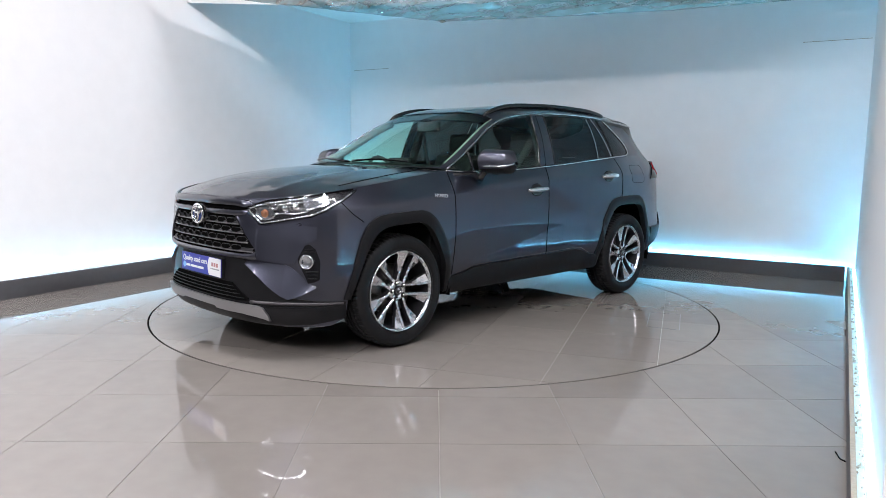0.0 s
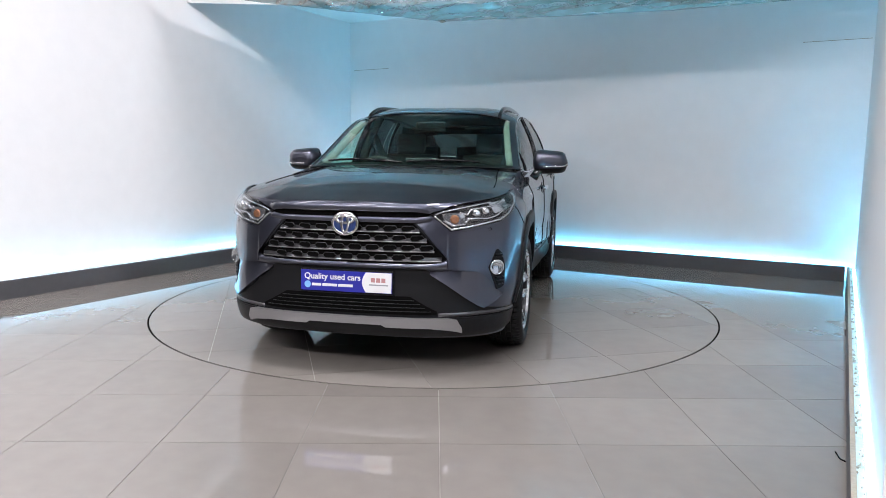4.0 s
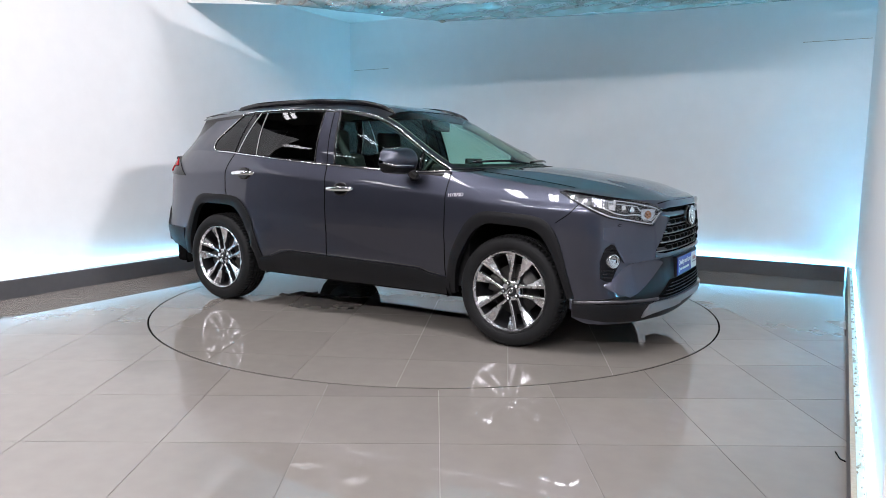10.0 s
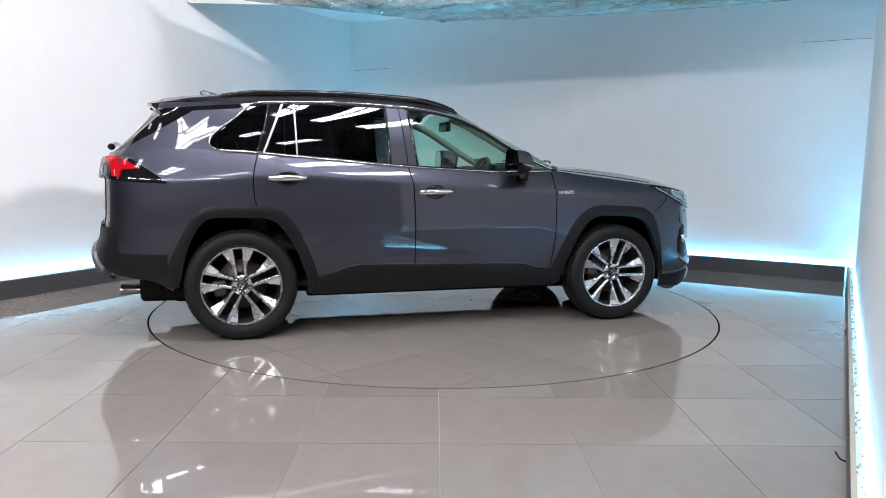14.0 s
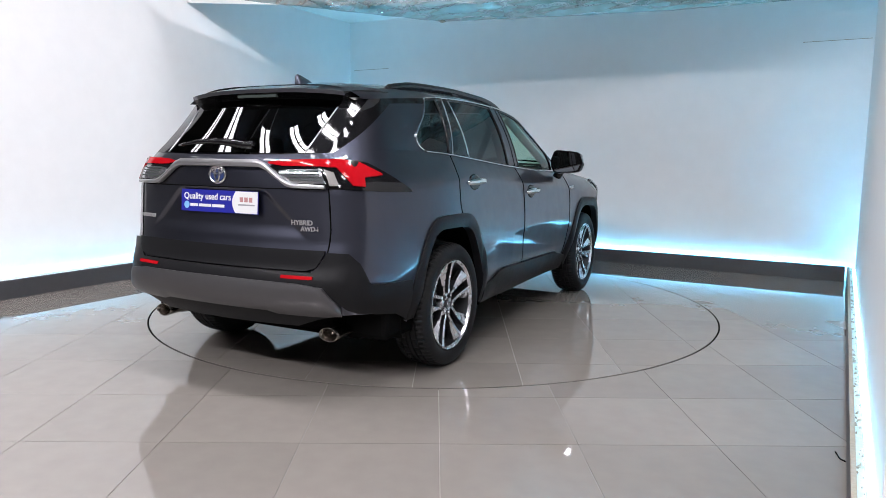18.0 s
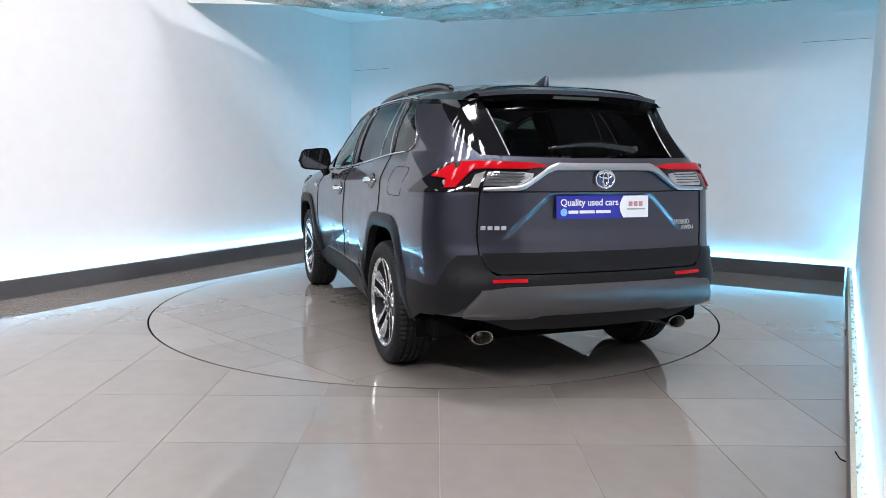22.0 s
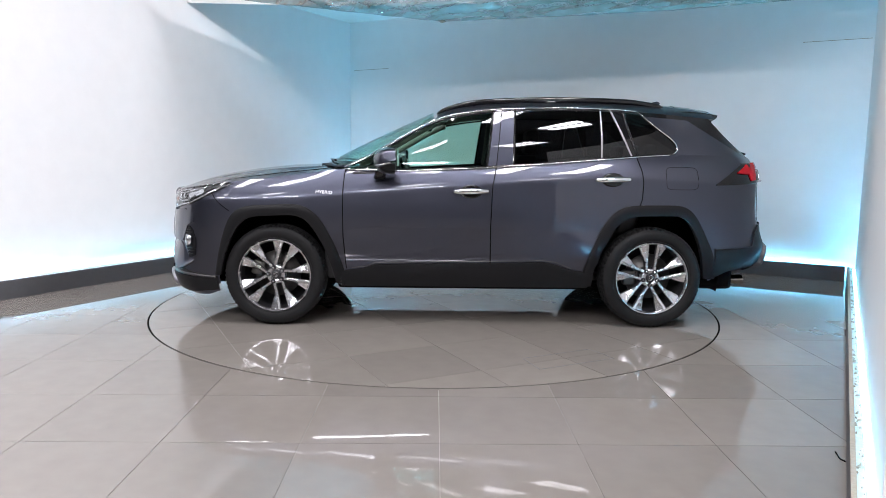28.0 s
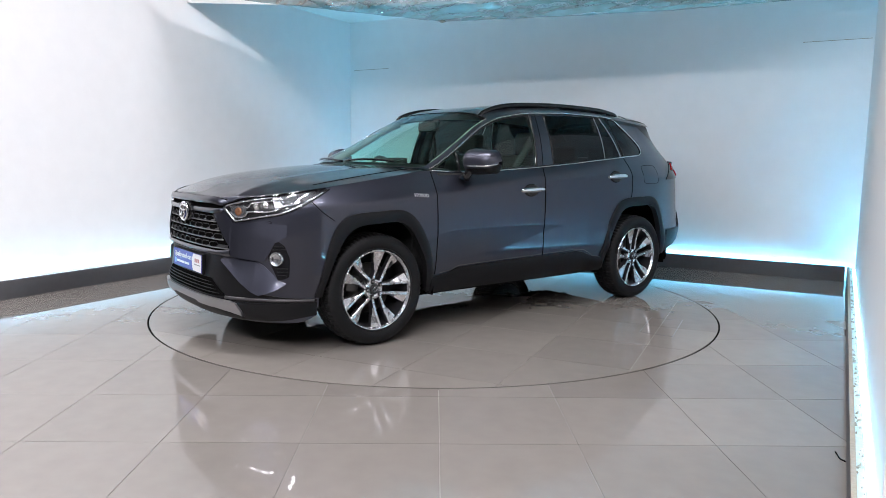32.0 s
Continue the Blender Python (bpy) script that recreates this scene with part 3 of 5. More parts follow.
def lower_body(car):
    """The painted skin, cut into its panels along the door gaps."""
    cuts = [at_side(v) for v in (1.86, 0.857, -0.19, -1.25)] + [at_rear(0.66)]
    ss = sorted(set(np.linspace(0, PLAN_LENGTH, 400)))
    for c in cuts:
        k = int(np.argmin([abs(s - c) for s in ss]))
        ss[k] = c
    nz = 140
    rows, keys = [], []
    for s in ss:
        x = float(np.interp(s, PS, PXY[:, 0]))
        a, b = BOTTOM(x), TOP(x)
        rows.append([skin(s, a + (b - a) * k / nz) for k in range(nz + 1)])
    # normals over the whole skin, so that panels shade as one sheet
    P = np.array([[[*p] for p in row] for row in rows])
    du, dv = np.gradient(P, axis=0), np.gradient(P, axis=1)
    N = np.cross(du, dv)
    N /= np.linalg.norm(N, axis=2, keepdims=True) + 1e-9

    def which(i, j):
        s = (ss[i] + ss[i + 1]) / 2
        p = (rows[i][j] + rows[i + 1][j + 1]) / 2
        if arch_hole(p.x, p.z) and p.y > 0.6:
            return None
        if s < cuts[0]:
            return "front_bumper"
        if s < cuts[1]:
            return "front_wing"
        if s < cuts[2]:
            return "front_door"
        if s < cuts[3]:
            return "rear_door"
        if p.x < -1.8 and p.z < 0.70:
            return "rear_bumper"
        if s < cuts[4]:
            return "rear_quarter"
        return "tailgate"
    groups = {}
    for i in range(len(ss) - 1):
        for j in range(nz):
            groups.setdefault(which(i, j), []).append((i, j))
    both = {"front_bumper", "rear_bumper", "tailgate"}
    for name, cells in groups.items():
        if not name:
            continue
        for sides in (["lr"] if name in both else ["l", "r"]):
            verts, faces, norms = [], [], []
            for sd in sides:
                sg = 1 if sd == "l" else -1
                index = {}
                for i, j in cells:
                    q = []
                    for a, b in ((i, j), (i + 1, j), (i + 1, j + 1), (i, j + 1)):
                        if (a, b) not in index:
                            index[a, b] = len(verts)
                            verts.append((P[a, b, 0], sg * P[a, b, 1], P[a, b, 2]))
                            norms.append((N[a, b, 0], sg * N[a, b, 1], N[a, b, 2]))
                        q.append(index[a, b])
                    faces.append(q if sg > 0 else q[::-1])
            me = bpy.data.meshes.new(name)
            me.from_pydata(verts, [], faces)
            me.materials.append(PAINT)
            me.shade_smooth()
            me.normals_split_custom_set_from_vertices(norms)
            ob = new(name, me)
            ob.parent = car
    # bonnet
    front = [r[-1] for r in rows if r[-1].x > 0.72]
    lines = []
    for e in front:
        line = []
        for k in range(31):
            t = 1 - k / 30
            zc = BONNET(e.x)
            lift = 0.006 * math.exp(-((t * e.y - 0.50) / 0.06) ** 2) * step(2.15, 1.9, e.x)
            line.append(Vector((e.x, e.y * t, zc - (zc - e.z) * t ** 2.3 + lift * (1 - t ** 6))))
        lines.append(line)
    bm = bmesh.new()
    grid_faces(bm, lines)
    grid_faces(bm, mirrored(lines), flip=True)
    tidy(bm, 0.001)
    part("bonnet", bm, PAINT, car, smooth=True)


GLASSTOP = smooth_table([(0.86, 1.125), (0.797, 1.150), (0.70, 1.198), (0.50, 1.315), (0.337, 1.412), (0.256, 1.452), (0.174, 1.485), (0.093, 1.508), (-0.111, 1.541), (-0.274, 1.556),
                         (-0.72, 1.569), (-1.09, 1.562), (-1.26, 1.549), (-1.6, 1.522), (-2.1, 1.478)])
GLASSY = smooth_table([(1.1, 0.83), (0.86, 0.795), (0.50, 0.725), (0.25, 0.682), (-0.3, 0.662), (-1.0, 0.655), (-1.6, 0.635), (-2.1, 0.585)])
ROOFLINE = smooth_table([(1.09, 1.150), (0.95, 1.222), (0.80, 1.298), (0.60, 1.395), (0.40, 1.484), (0.28, 1.534), (0.18, 1.570), (0.05, 1.601), (-0.2, 1.633), (-0.7, 1.650), (-1.2, 1.643), (-1.67, 1.612), (-2.02, 1.566)])


def shear(xb, f):
    """The tail end of the cabin leans forward: x at height share f of a station that starts at xb on the belt."""
    return xb + (max(0, -1.15 - xb) * 0.36) * f


def cabin(xb, f, out=0.0):
    """The cabin's side between the belt (f 0) and the top of the glass (f 1)."""
    b = skin(at_side(xb), TOP(xb))
    x = shear(xb, f) + (b.x - xb) * (1 - f)
    top = Vector((x, GLASSY(x), GLASSTOP(x)))
    # behind the doors the pillar is flat and set in from the shoulder
    flat = b.y + min(0.0, 0.868 - 0.24 * (-1.5 - xb) - b.y) * step(-1.50, -1.85, xb) * step(0.0, 0.40, f)
    y = flat + (top.y - flat) * f + 0.022 * math.sin(math.pi * f) * min(1, (top.z - b.z) / 0.3) * step(-1.75, -1.35, xb)
    return Vector((x, y + out, b.z + (top.z - b.z) * f + out * 0.5))


def roof_point(x, y, out=0.0):
    ye, ze, zc = GLASSY(x), GLASSTOP(x), ROOFLINE(x)
    t = min(abs(y) / ye, 1)
    p = 2.2 + 2.6 * step(0.45, 0.0, x)
    return Vector((x, y, zc - (zc - ze) * t ** p + out))


def strip(name, a, b, mat, parent, n=12, m=12, f0=0.0, f1=1.0, out=0.0, sides="lr", label=""):
    """A patch of the cabin's side between two lines x(f)."""
    rows = []
    for i in range(n + 1):
        row = []
        for j in range(m + 1):
            f = f0 + (f1 - f0) * j / m
            row.append(cabin(a(f) + (b(f) - a(f)) * i / n, f, out))
        rows.append(row)
    made = []
    for sd in sides:
        bm = bmesh.new()
        grid_faces(bm, rows if sd == "l" else mirrored(rows), flip=sd == "r")
        tidy(bm, 0.0002)
        made.append(part(name, bm, mat, parent, label, smooth=True))
    return made


def line(b, t):
    return lambda f: b + (t - b) * f


QUARTER = smooth_table([(0.0, -1.47), (0.05, -1.51), (0.14, -1.545), (0.28, -1.555), (0.40, -1.535), (0.6, -1.47), (0.8, -1.395), (0.93, -1.345), (1.0, -1.31)])
# the painted rear pillar ends on this line; gloss black lies behind it
PILLAR_END = smooth_table([(0.0, -2.125), (0.3, -2.055), (0.6, -1.965), (0.86, -1.87), (1.0, -1.82)])
TAIL_EDGE = -2.150


def tube(name, pts, radius, mat, parent, sides=8, closed=False, flat=1.0, label=""):
    """A round or flattened bar along a line of points."""
    bm = bmesh.new()
    pts = [Vector(p) for p in pts]
    n = len(pts)
    rings = []
    for i, p in enumerate(pts):
        a = pts[i - 1] if i or closed else pts[i]
        b = pts[(i + 1) % n] if i + 1 < n or closed else pts[i]
        d = (b - a).normalized()
        u = d.cross(Vector((0, 0, 1)))
        u = u.normalized() if u.length > 0.01 else Vector((0, 1, 0))
        v = d.cross(u).normalized()
        r = radius(i / max(1, n - 1)) if callable(radius) else radius
        rings.append([bm.verts.new(p + u * r * math.cos(2 * math.pi * k / sides) + v * r * flat * math.sin(2 * math.pi * k / sides)) for k in range(sides)])
    for i in range(n if closed else n - 1):
        for k in range(sides):
            bm.faces.new((rings[i][k], rings[i][(k + 1) % sides], rings[(i + 1) % n][(k + 1) % sides], rings[(i + 1) % n][k]))
    if not closed:
        bm.faces.new(rings[0][::-1])
        bm.faces.new(rings[-1])
    bmesh.ops.recalc_face_normals(bm, faces=list(bm.faces))
    return part(name, bm, mat, parent, label, smooth=True)


def upper_body(car):
    glass = [("front_door_glass", line(0.855, 0.80), line(-0.155, -0.212), GLASS), ("rear_door_glass", line(-0.345, -0.363), line(-0.968, -0.978), PRIVACY),
             ("vent_glass", line(-0.978, -0.988), line(-1.185, -1.045), PRIVACY)]
    for name, a, b, mat in glass:
        strip(name, a, b, mat, car, n=20)
    strip("quarter_glass", line(-1.235, -1.14), QUARTER, PRIVACY, car, n=14, m=16)
    strip("centre_pillar", line(-0.155, -0.212), line(-0.345, -0.363), PAINT, car, n=6, out=0.004)
    strip("glass_divider", line(-0.968, -0.978), line(-0.978, -0.988), SATIN, car, n=2, out=0.004)
    strip("rear_pillar", line(-1.185, -1.045), line(-1.198, -1.060), SATIN, car, n=2, out=0.004)
    strip("rear_pillar_seal", line(-1.198, -1.060), line(-1.235, -1.14), GLOSS, car, n=2, out=0.002)
    strip("tail_pillar", QUARTER, PILLAR_END, PAINT, car, n=22, m=20, f1=0.90)
    # gloss black: a band under the roof behind the quarter window, and the fin beside the rear window
    strip("floating_roof_trim", QUARTER, PILLAR_END, GLOSS, car, n=16, m=3, f0=0.90, label="gloss black trim behind the quarter window")
    strip("window_fin", PILLAR_END, line(TAIL_EDGE, TAIL_EDGE), GLOSS, car, n=8, m=16, label="gloss black fin beside the rear window")
    # windscreen, roof and the pillars between
    xs = [1.09 - 0.005 * k for k in range(0, 6)] + list(np.linspace(1.05, -1.84, 96))
    full = []
    for x in xs:
        ye = GLASSY(x) if x < 0.86 else GLASSY(0.86) * math.sqrt(max(0.0, (1.09 - x) / 0.23))
        full.append((x, ye))
    inner = lambda x, ye: ye * 0.935 if x < 0.86 else ye * 0.95

    def rowpts(x, y0, y1, n):
        zbase = GLASSTOP(min(x, 0.86)) if x < 0.86 else 1.125
        out = []
        for k in range(n + 1):
            y = y0 + (y1 - y0) * k / n
            if x < 0.86:
                out.append(roof_point(x, y))
            else:
                ye = GLASSY(0.86) * math.sqrt(max(1e-6, (1.09 - x) / 0.23))
                zc = ROOFLINE(x)
                out.append(Vector((x, y, zc - (zc - zbase - 0.02 * (1 - ye / 0.8)) * min(1, abs(y) / ye) ** 2.2)))
        return out
    HEAD = 0.20
    scr = [rowpts(x, inner(x, ye), -inner(x, ye), 24) for x, ye in full if x >= HEAD]
    bm = bmesh.new()
    grid_faces(bm, scr)
    part("windscreen", tidy(bm, 0.0002), GLASS, car, smooth=True)
    for sd in (1, -1):
        rows = [rowpts(x, sd * ye, sd * inner(x, ye), 6) for x, ye in full if x >= HEAD - 0.035]
        bm = bmesh.new()
        grid_faces(bm, rows, flip=sd < 0)
        part("windscreen_pillar", tidy(bm, 0.0002), PAINT, car, smooth=True)
    rf = [rowpts(x, ye, -ye, 36) for x, ye in full if x < HEAD + 0.01]
    bm = bmesh.new()
    grid_faces(bm, rf)
    part("roof", tidy(bm), PAINT, car, smooth=True)
    # tailgate window, its black border and the two bright seams beside it
    rows = []
    for j in range(21):
        f = 1 - j / 20
        e = cabin(TAIL_EDGE, f)
        rows.append([Vector((e.x - (0.04 + 0.09 * f) * (1 - abs(1 - 2 * k / 32) ** 2.6), e.y * (1 - 2 * k / 32), e.z)) for k in range(33)])
    bm = bmesh.new()
    grid_faces(bm, [r[3:30] for r in rows])
    part("tailgate_glass", tidy(bm), PRIVACY, car, smooth=True)
    for cut, name in ((slice(0, 4), "glass_border"), (slice(29, 33), "glass_border")):
        bm = bmesh.new()
        grid_faces(bm, [r[cut] for r in rows])
        part(name, tidy(bm), GLOSS, car, "gloss black border of the rear window", smooth=True)
    for k in (3, 29):
        tube("glass_seam", [r[k] + Vector((-0.002, 0, 0)) for r in rows[3:]], 0.0035, SATIN, car, sides=6)


def lathe(profile, n=48, bm=None, close=False):
    """Turn (radius, y) round the y axis."""
    bm = bm or bmesh.new()
    rings = [[bm.verts.new((r * math.cos(2 * math.pi * k / n), y, r * math.sin(2 * math.pi * k / n))) for k in range(n)] for r, y in profile]
    pairs = list(zip(rings, rings[1:])) + ([(rings[-1], rings[0])] if close else [])
    for a, b in pairs:
        for k in range(n):
            bm.faces.new((a[k], a[(k + 1) % n], b[(k + 1) % n], b[k]))
    return bm


def tyre_mesh(n=216):
    """Sidewall, shoulder blocks and ribs of a road tyre, turned round the y axis."""
    wall = [(0.252, 0.084), (0.257, 0.098), (0.268, 0.106), (0.272, 0.1045), (0.276, 0.108), (0.300, 0.114), (0.322, 0.112), (0.328, 0.1095), (0.340, 0.103), (0.350, 0.094)]
    tread = [(0.3565, 0.082), (0.3600, 0.066), (0.3605, 0.056), (0.352, 0.055), (0.352, 0.048), (0.3612, 0.047), (0.3618, 0.020), (0.353, 0.019), (0.353, 0.012), (0.362, 0.011)]
    prof = wall + tread
    prof = prof + [(r, -y) for r, y in reversed(prof)]
    cut = {len(wall) - 1: 0.988, len(wall): 0.976, len(wall) + 1: 0.973, len(wall) + 2: 0.973}
    cut.update({len(prof) - 1 - i: v for i, v in list(cut.items())})
    rib = {len(wall) + 5: 0.985, len(wall) + 6: 0.985, len(prof) - len(wall) - 6: 0.985, len(prof) - len(wall) - 7: 0.985}
    verts, faces = [], []
    for i, (r, y) in enumerate(prof):
        for k in range(n):
            q = r * (cut.get(i, 1.0) if k % 3 == 0 else 1.0) * (rib.get(i, 1.0) if k % 6 == 3 else 1.0)
            a = 2 * math.pi * k / n + (0.010 if i >= len(prof) / 2 else 0.0)
            verts.append((q * math.cos(a), y, q * math.sin(a)))
    for i in range(len(prof) - 1):
        for k in range(n):
            faces.append((i * n + k, i * n + (k + 1) % n, (i + 1) * n + (k + 1) % n, (i + 1) * n + k))
    me = bpy.data.meshes.new("tyre")
    me.from_pydata(verts, [], faces)
    bm = bmesh.new()
    bm.from_mesh(me)
    bmesh.ops.recalc_face_normals(bm, faces=list(bm.faces))
    bpy.data.meshes.remove(me)
    return bm


def spoke_mesh(w):
    """One of a pair of spokes along +x: a narrow bar beside the pair's window, with a facet that flares out to the rim."""
    rows = []
    for i in range(15):
        q = i / 14
        r = 0.040 + 0.211 * q
        inn = 0.0195 + 0.0085 * q
        bar = inn + 0.0150 + 0.004 * q
        flare = bar + 0.003 + 0.052 * max(0.0, (q - 0.28) / 0.72) ** 1.35
        face = 0.066 + 0.030 * q - 0.008 * math.sin(math.pi * q)
        side = [(inn + 0.001, face - 0.040), (inn, face - 0.003), (inn + 0.003, face), (bar, face), (bar + 0.002, face - 0.002), (flare, face - 0.003 - 0.014 * min(1, q * 1.4)), (flare + 0.001, face - 0.044)]
        # the foot on the rim follows its circle
        rows.append([(math.sqrt(max(r * r - o * o, 0.0004)) if q > 0.6 else r, y, w * o) for o, y in side])
    bm = bmesh.new()
    grid_faces(bm, rows)
    bmesh.ops.recalc_face_normals(bm, faces=list(bm.faces))
    bm.normal_update()
    if sum(f.normal.y * f.calc_area() for f in bm.faces) < 0:
        bmesh.ops.reverse_faces(bm, faces=list(bm.faces))
        bm.normal_update()
    for f in bm.faces:
        f.material_index = 0 if f.normal.y > 0.45 else 1
    return bm


def wheel(car, x, side):
    """A wheel facing +y before it is mirrored: tyre with tread, alloy with five pairs of spokes, brake."""
    hub = new("wheel", None)
    hub.parent = car
    hub.location = (x, side * 0.80, 0.361)
    hub.rotation_euler = (0, radians(36) + 0.35 * (x < 0) - 0.05 * side, 0 if side > 0 else math.pi)
    sharp(part("tyre", tyre_mesh(), RUBBER, hub, "black road tyre with grooved tread", smooth=True), 32)
    rim = [(0.251, 0.084), (0.2585, 0.094), (0.2600, 0.1005), (0.2570, 0.1045), (0.2515, 0.1035), (0.2485, 0.098), (0.2440, 0.088)]
    sharp(part("rim", lathe(rim, 96), ALLOY, hub, "polished alloy rim", smooth=True), 40)
    part("barrel", lathe([(0.2440, 0.088), (0.2355, 0.030), (0.2300, -0.092), (0.12, -0.10)], 64), ALLOYDARK, hub, smooth=True)
    part("brake_disc", lathe([(0.075, 0.004), (0.080, -0.004), (0.163, -0.004), (0.165, -0.028), (0.075, -0.03)], 56), STEEL, hub, "bare steel brake disc", smooth=True)
    part("disc_bell", lathe([(0.0, 0.030), (0.070, 0.028), (0.078, 0.020), (0.080, -0.004)], 40), ALLOYDARK, hub, smooth=True)
    caliper = box_bm(-0.055, 0.055, -0.045, 0.024, 0.095, 0.185, 0.014)
    caliper.transform(Matrix.Rotation(radians(40), 4, "Y"))
    part("caliper", caliper, STEEL, hub, "cast steel brake caliper", smooth=True)
    shared = {}
    for k in range(5):
        for w in (-1, 1):
            if w not in shared:
                blade = part("spoke", spoke_mesh(w), ALLOY, hub, smooth=True)
                blade.data.materials.append(ALLOYDARK)
                sharp(blade, 24)
                shared[w] = blade.data
            else:
                blade = new("spoke", shared[w])
                blade.parent = hub
            blade.rotation_euler = (0, -2 * math.pi * k / 5, 0)
    part("hub_face", lathe([(0.0, 0.060), (0.034, 0.060), (0.036, 0.065), (0.058, 0.066), (0.066, 0.060), (0.070, 0.03)], 48), ALLOY, hub, smooth=True)
    cap = part("centre_cap", lathe([(0.0, 0.074), (0.024, 0.073), (0.029, 0.070), (0.031, 0.058)], 32), ALLOYDARK, hub, "dark centre cap with a chrome emblem", smooth=True)
    for rx, rz in ((0.021, 0.0145), (0.0065, 0.0125)):
        tube("cap_ring", [(rx * math.cos(a), 0.0745, rz * math.sin(a)) for a in np.linspace(0, 2 * math.pi, 25)[:-1]], 0.0022, CHROME, cap, sides=6, closed=True)
    for k in range(5):
        a = 2 * math.pi * (k + 0.5) / 5
        bm = lathe([(0.0, 0.0675), (0.0145, 0.0675), (0.0165, 0.0685), (0.0175, 0.064)], 20)
        bm.transform(Matrix.Translation((0.052 * math.cos(a), 0, 0.052 * math.sin(a))))
        well = part("nut_well", bm, ALLOYDARK, hub)
        bm = lathe([(0.0, 0.081), (0.006, 0.081), (0.0095, 0.078), (0.0105, 0.068)], 6)
        bm.transform(Matrix.Translation((0.052 * math.cos(a), 0, 0.052 * math.sin(a))))
        part("wheel_nut", bm, CHROME, well, "chrome wheel nut")
    return hub


def arch_trim(car, wx, side, outer, inner):
    """Black plastic lip round a wheel opening, with its inner return."""
    def resamp(pts, n):
        s = [0.0]
        for a, b in zip(pts, pts[1:]):
            s.append(s[-1] + math.dist(a, b))
        return [(float(np.interp(s[-1] * k / n, s, [p[0] for p in pts])), float(np.interp(s[-1] * k / n, s, [p[1] for p in pts]))) for k in range(n + 1)]
    n = 60
    def soft(p):
        for _ in range(5):
            p = [p[0]] + [((a[0] + 2 * b[0] + c[0]) / 4, (a[1] + 2 * b[1] + c[1]) / 4) for a, b, c in zip(p, p[1:], p[2:])] + [p[-1]]
        return p
    o, i = soft(resamp(outer, n)), soft(resamp(inner, n))
    rows = []
    for (ox, oz), (ix, iz) in zip(o, i):
        row = [skin(at_side(ox), oz, -0.004), skin(at_side(ox), oz, 0.010)]
        for k in range(1, 6):
            t = k / 5
            row.append(skin(at_side(ox + (ix - ox) * t), oz + (iz - oz) * t, 0.012 + 0.006 * math.sin(math.pi * t)))
        q = row[-1].copy()
        row.append(q + Vector((0, -0.014, 0)))
        row.append(q + Vector((0, -0.05, 0.002)))
        rows.append(row)
    bm = bmesh.new()
    grid_faces(bm, rows if side > 0 else mirrored(rows), flip=side < 0)
    bmesh.ops.recalc_face_normals(bm, faces=list(bm.faces))
    return sharp(part("arch_trim", bm, CLAD, car, "black plastic wheel arch lip", smooth=True), 40)


FRONT_OUT = [(1.78, 0.36), (1.755, 0.48), (1.720, 0.62), (1.660, 0.775), (1.60, 0.835), (1.53, 0.858), (1.17, 0.874), (1.09, 0.845), (1.01, 0.765), (0.92, 0.60), (0.855, 0.41), (0.85, 0.30)]
FRONT_IN = [(1.735, 0.36), (1.70, 0.50), (1.64, 0.64), (1.58, 0.735), (1.52, 0.775), (1.46, 0.785), (1.20, 0.797), (1.13, 0.775), (1.07, 0.71), (0.98, 0.55), (0.935, 0.40), (0.92, 0.30)]
REAR_OUT = [(-0.84, 0.30), (-0.85, 0.42), (-0.885, 0.52), (-0.96, 0.70), (-1.05, 0.835), (-1.12, 0.874), (-1.20, 0.885), (-1.54, 0.888), (-1.61, 0.85), (-1.67, 0.76), (-1.735, 0.63), (-1.785, 0.52), (-1.82, 0.36)]
REAR_IN = [(-0.92, 0.30), (-0.925, 0.42), (-0.955, 0.51), (-1.04, 0.68), (-1.10, 0.765), (-1.16, 0.800), (-1.22, 0.808), (-1.52, 0.812), (-1.57, 0.79), (-1.62, 0.72), (-1.67, 0.61), (-1.70, 0.50), (-1.73, 0.36)]


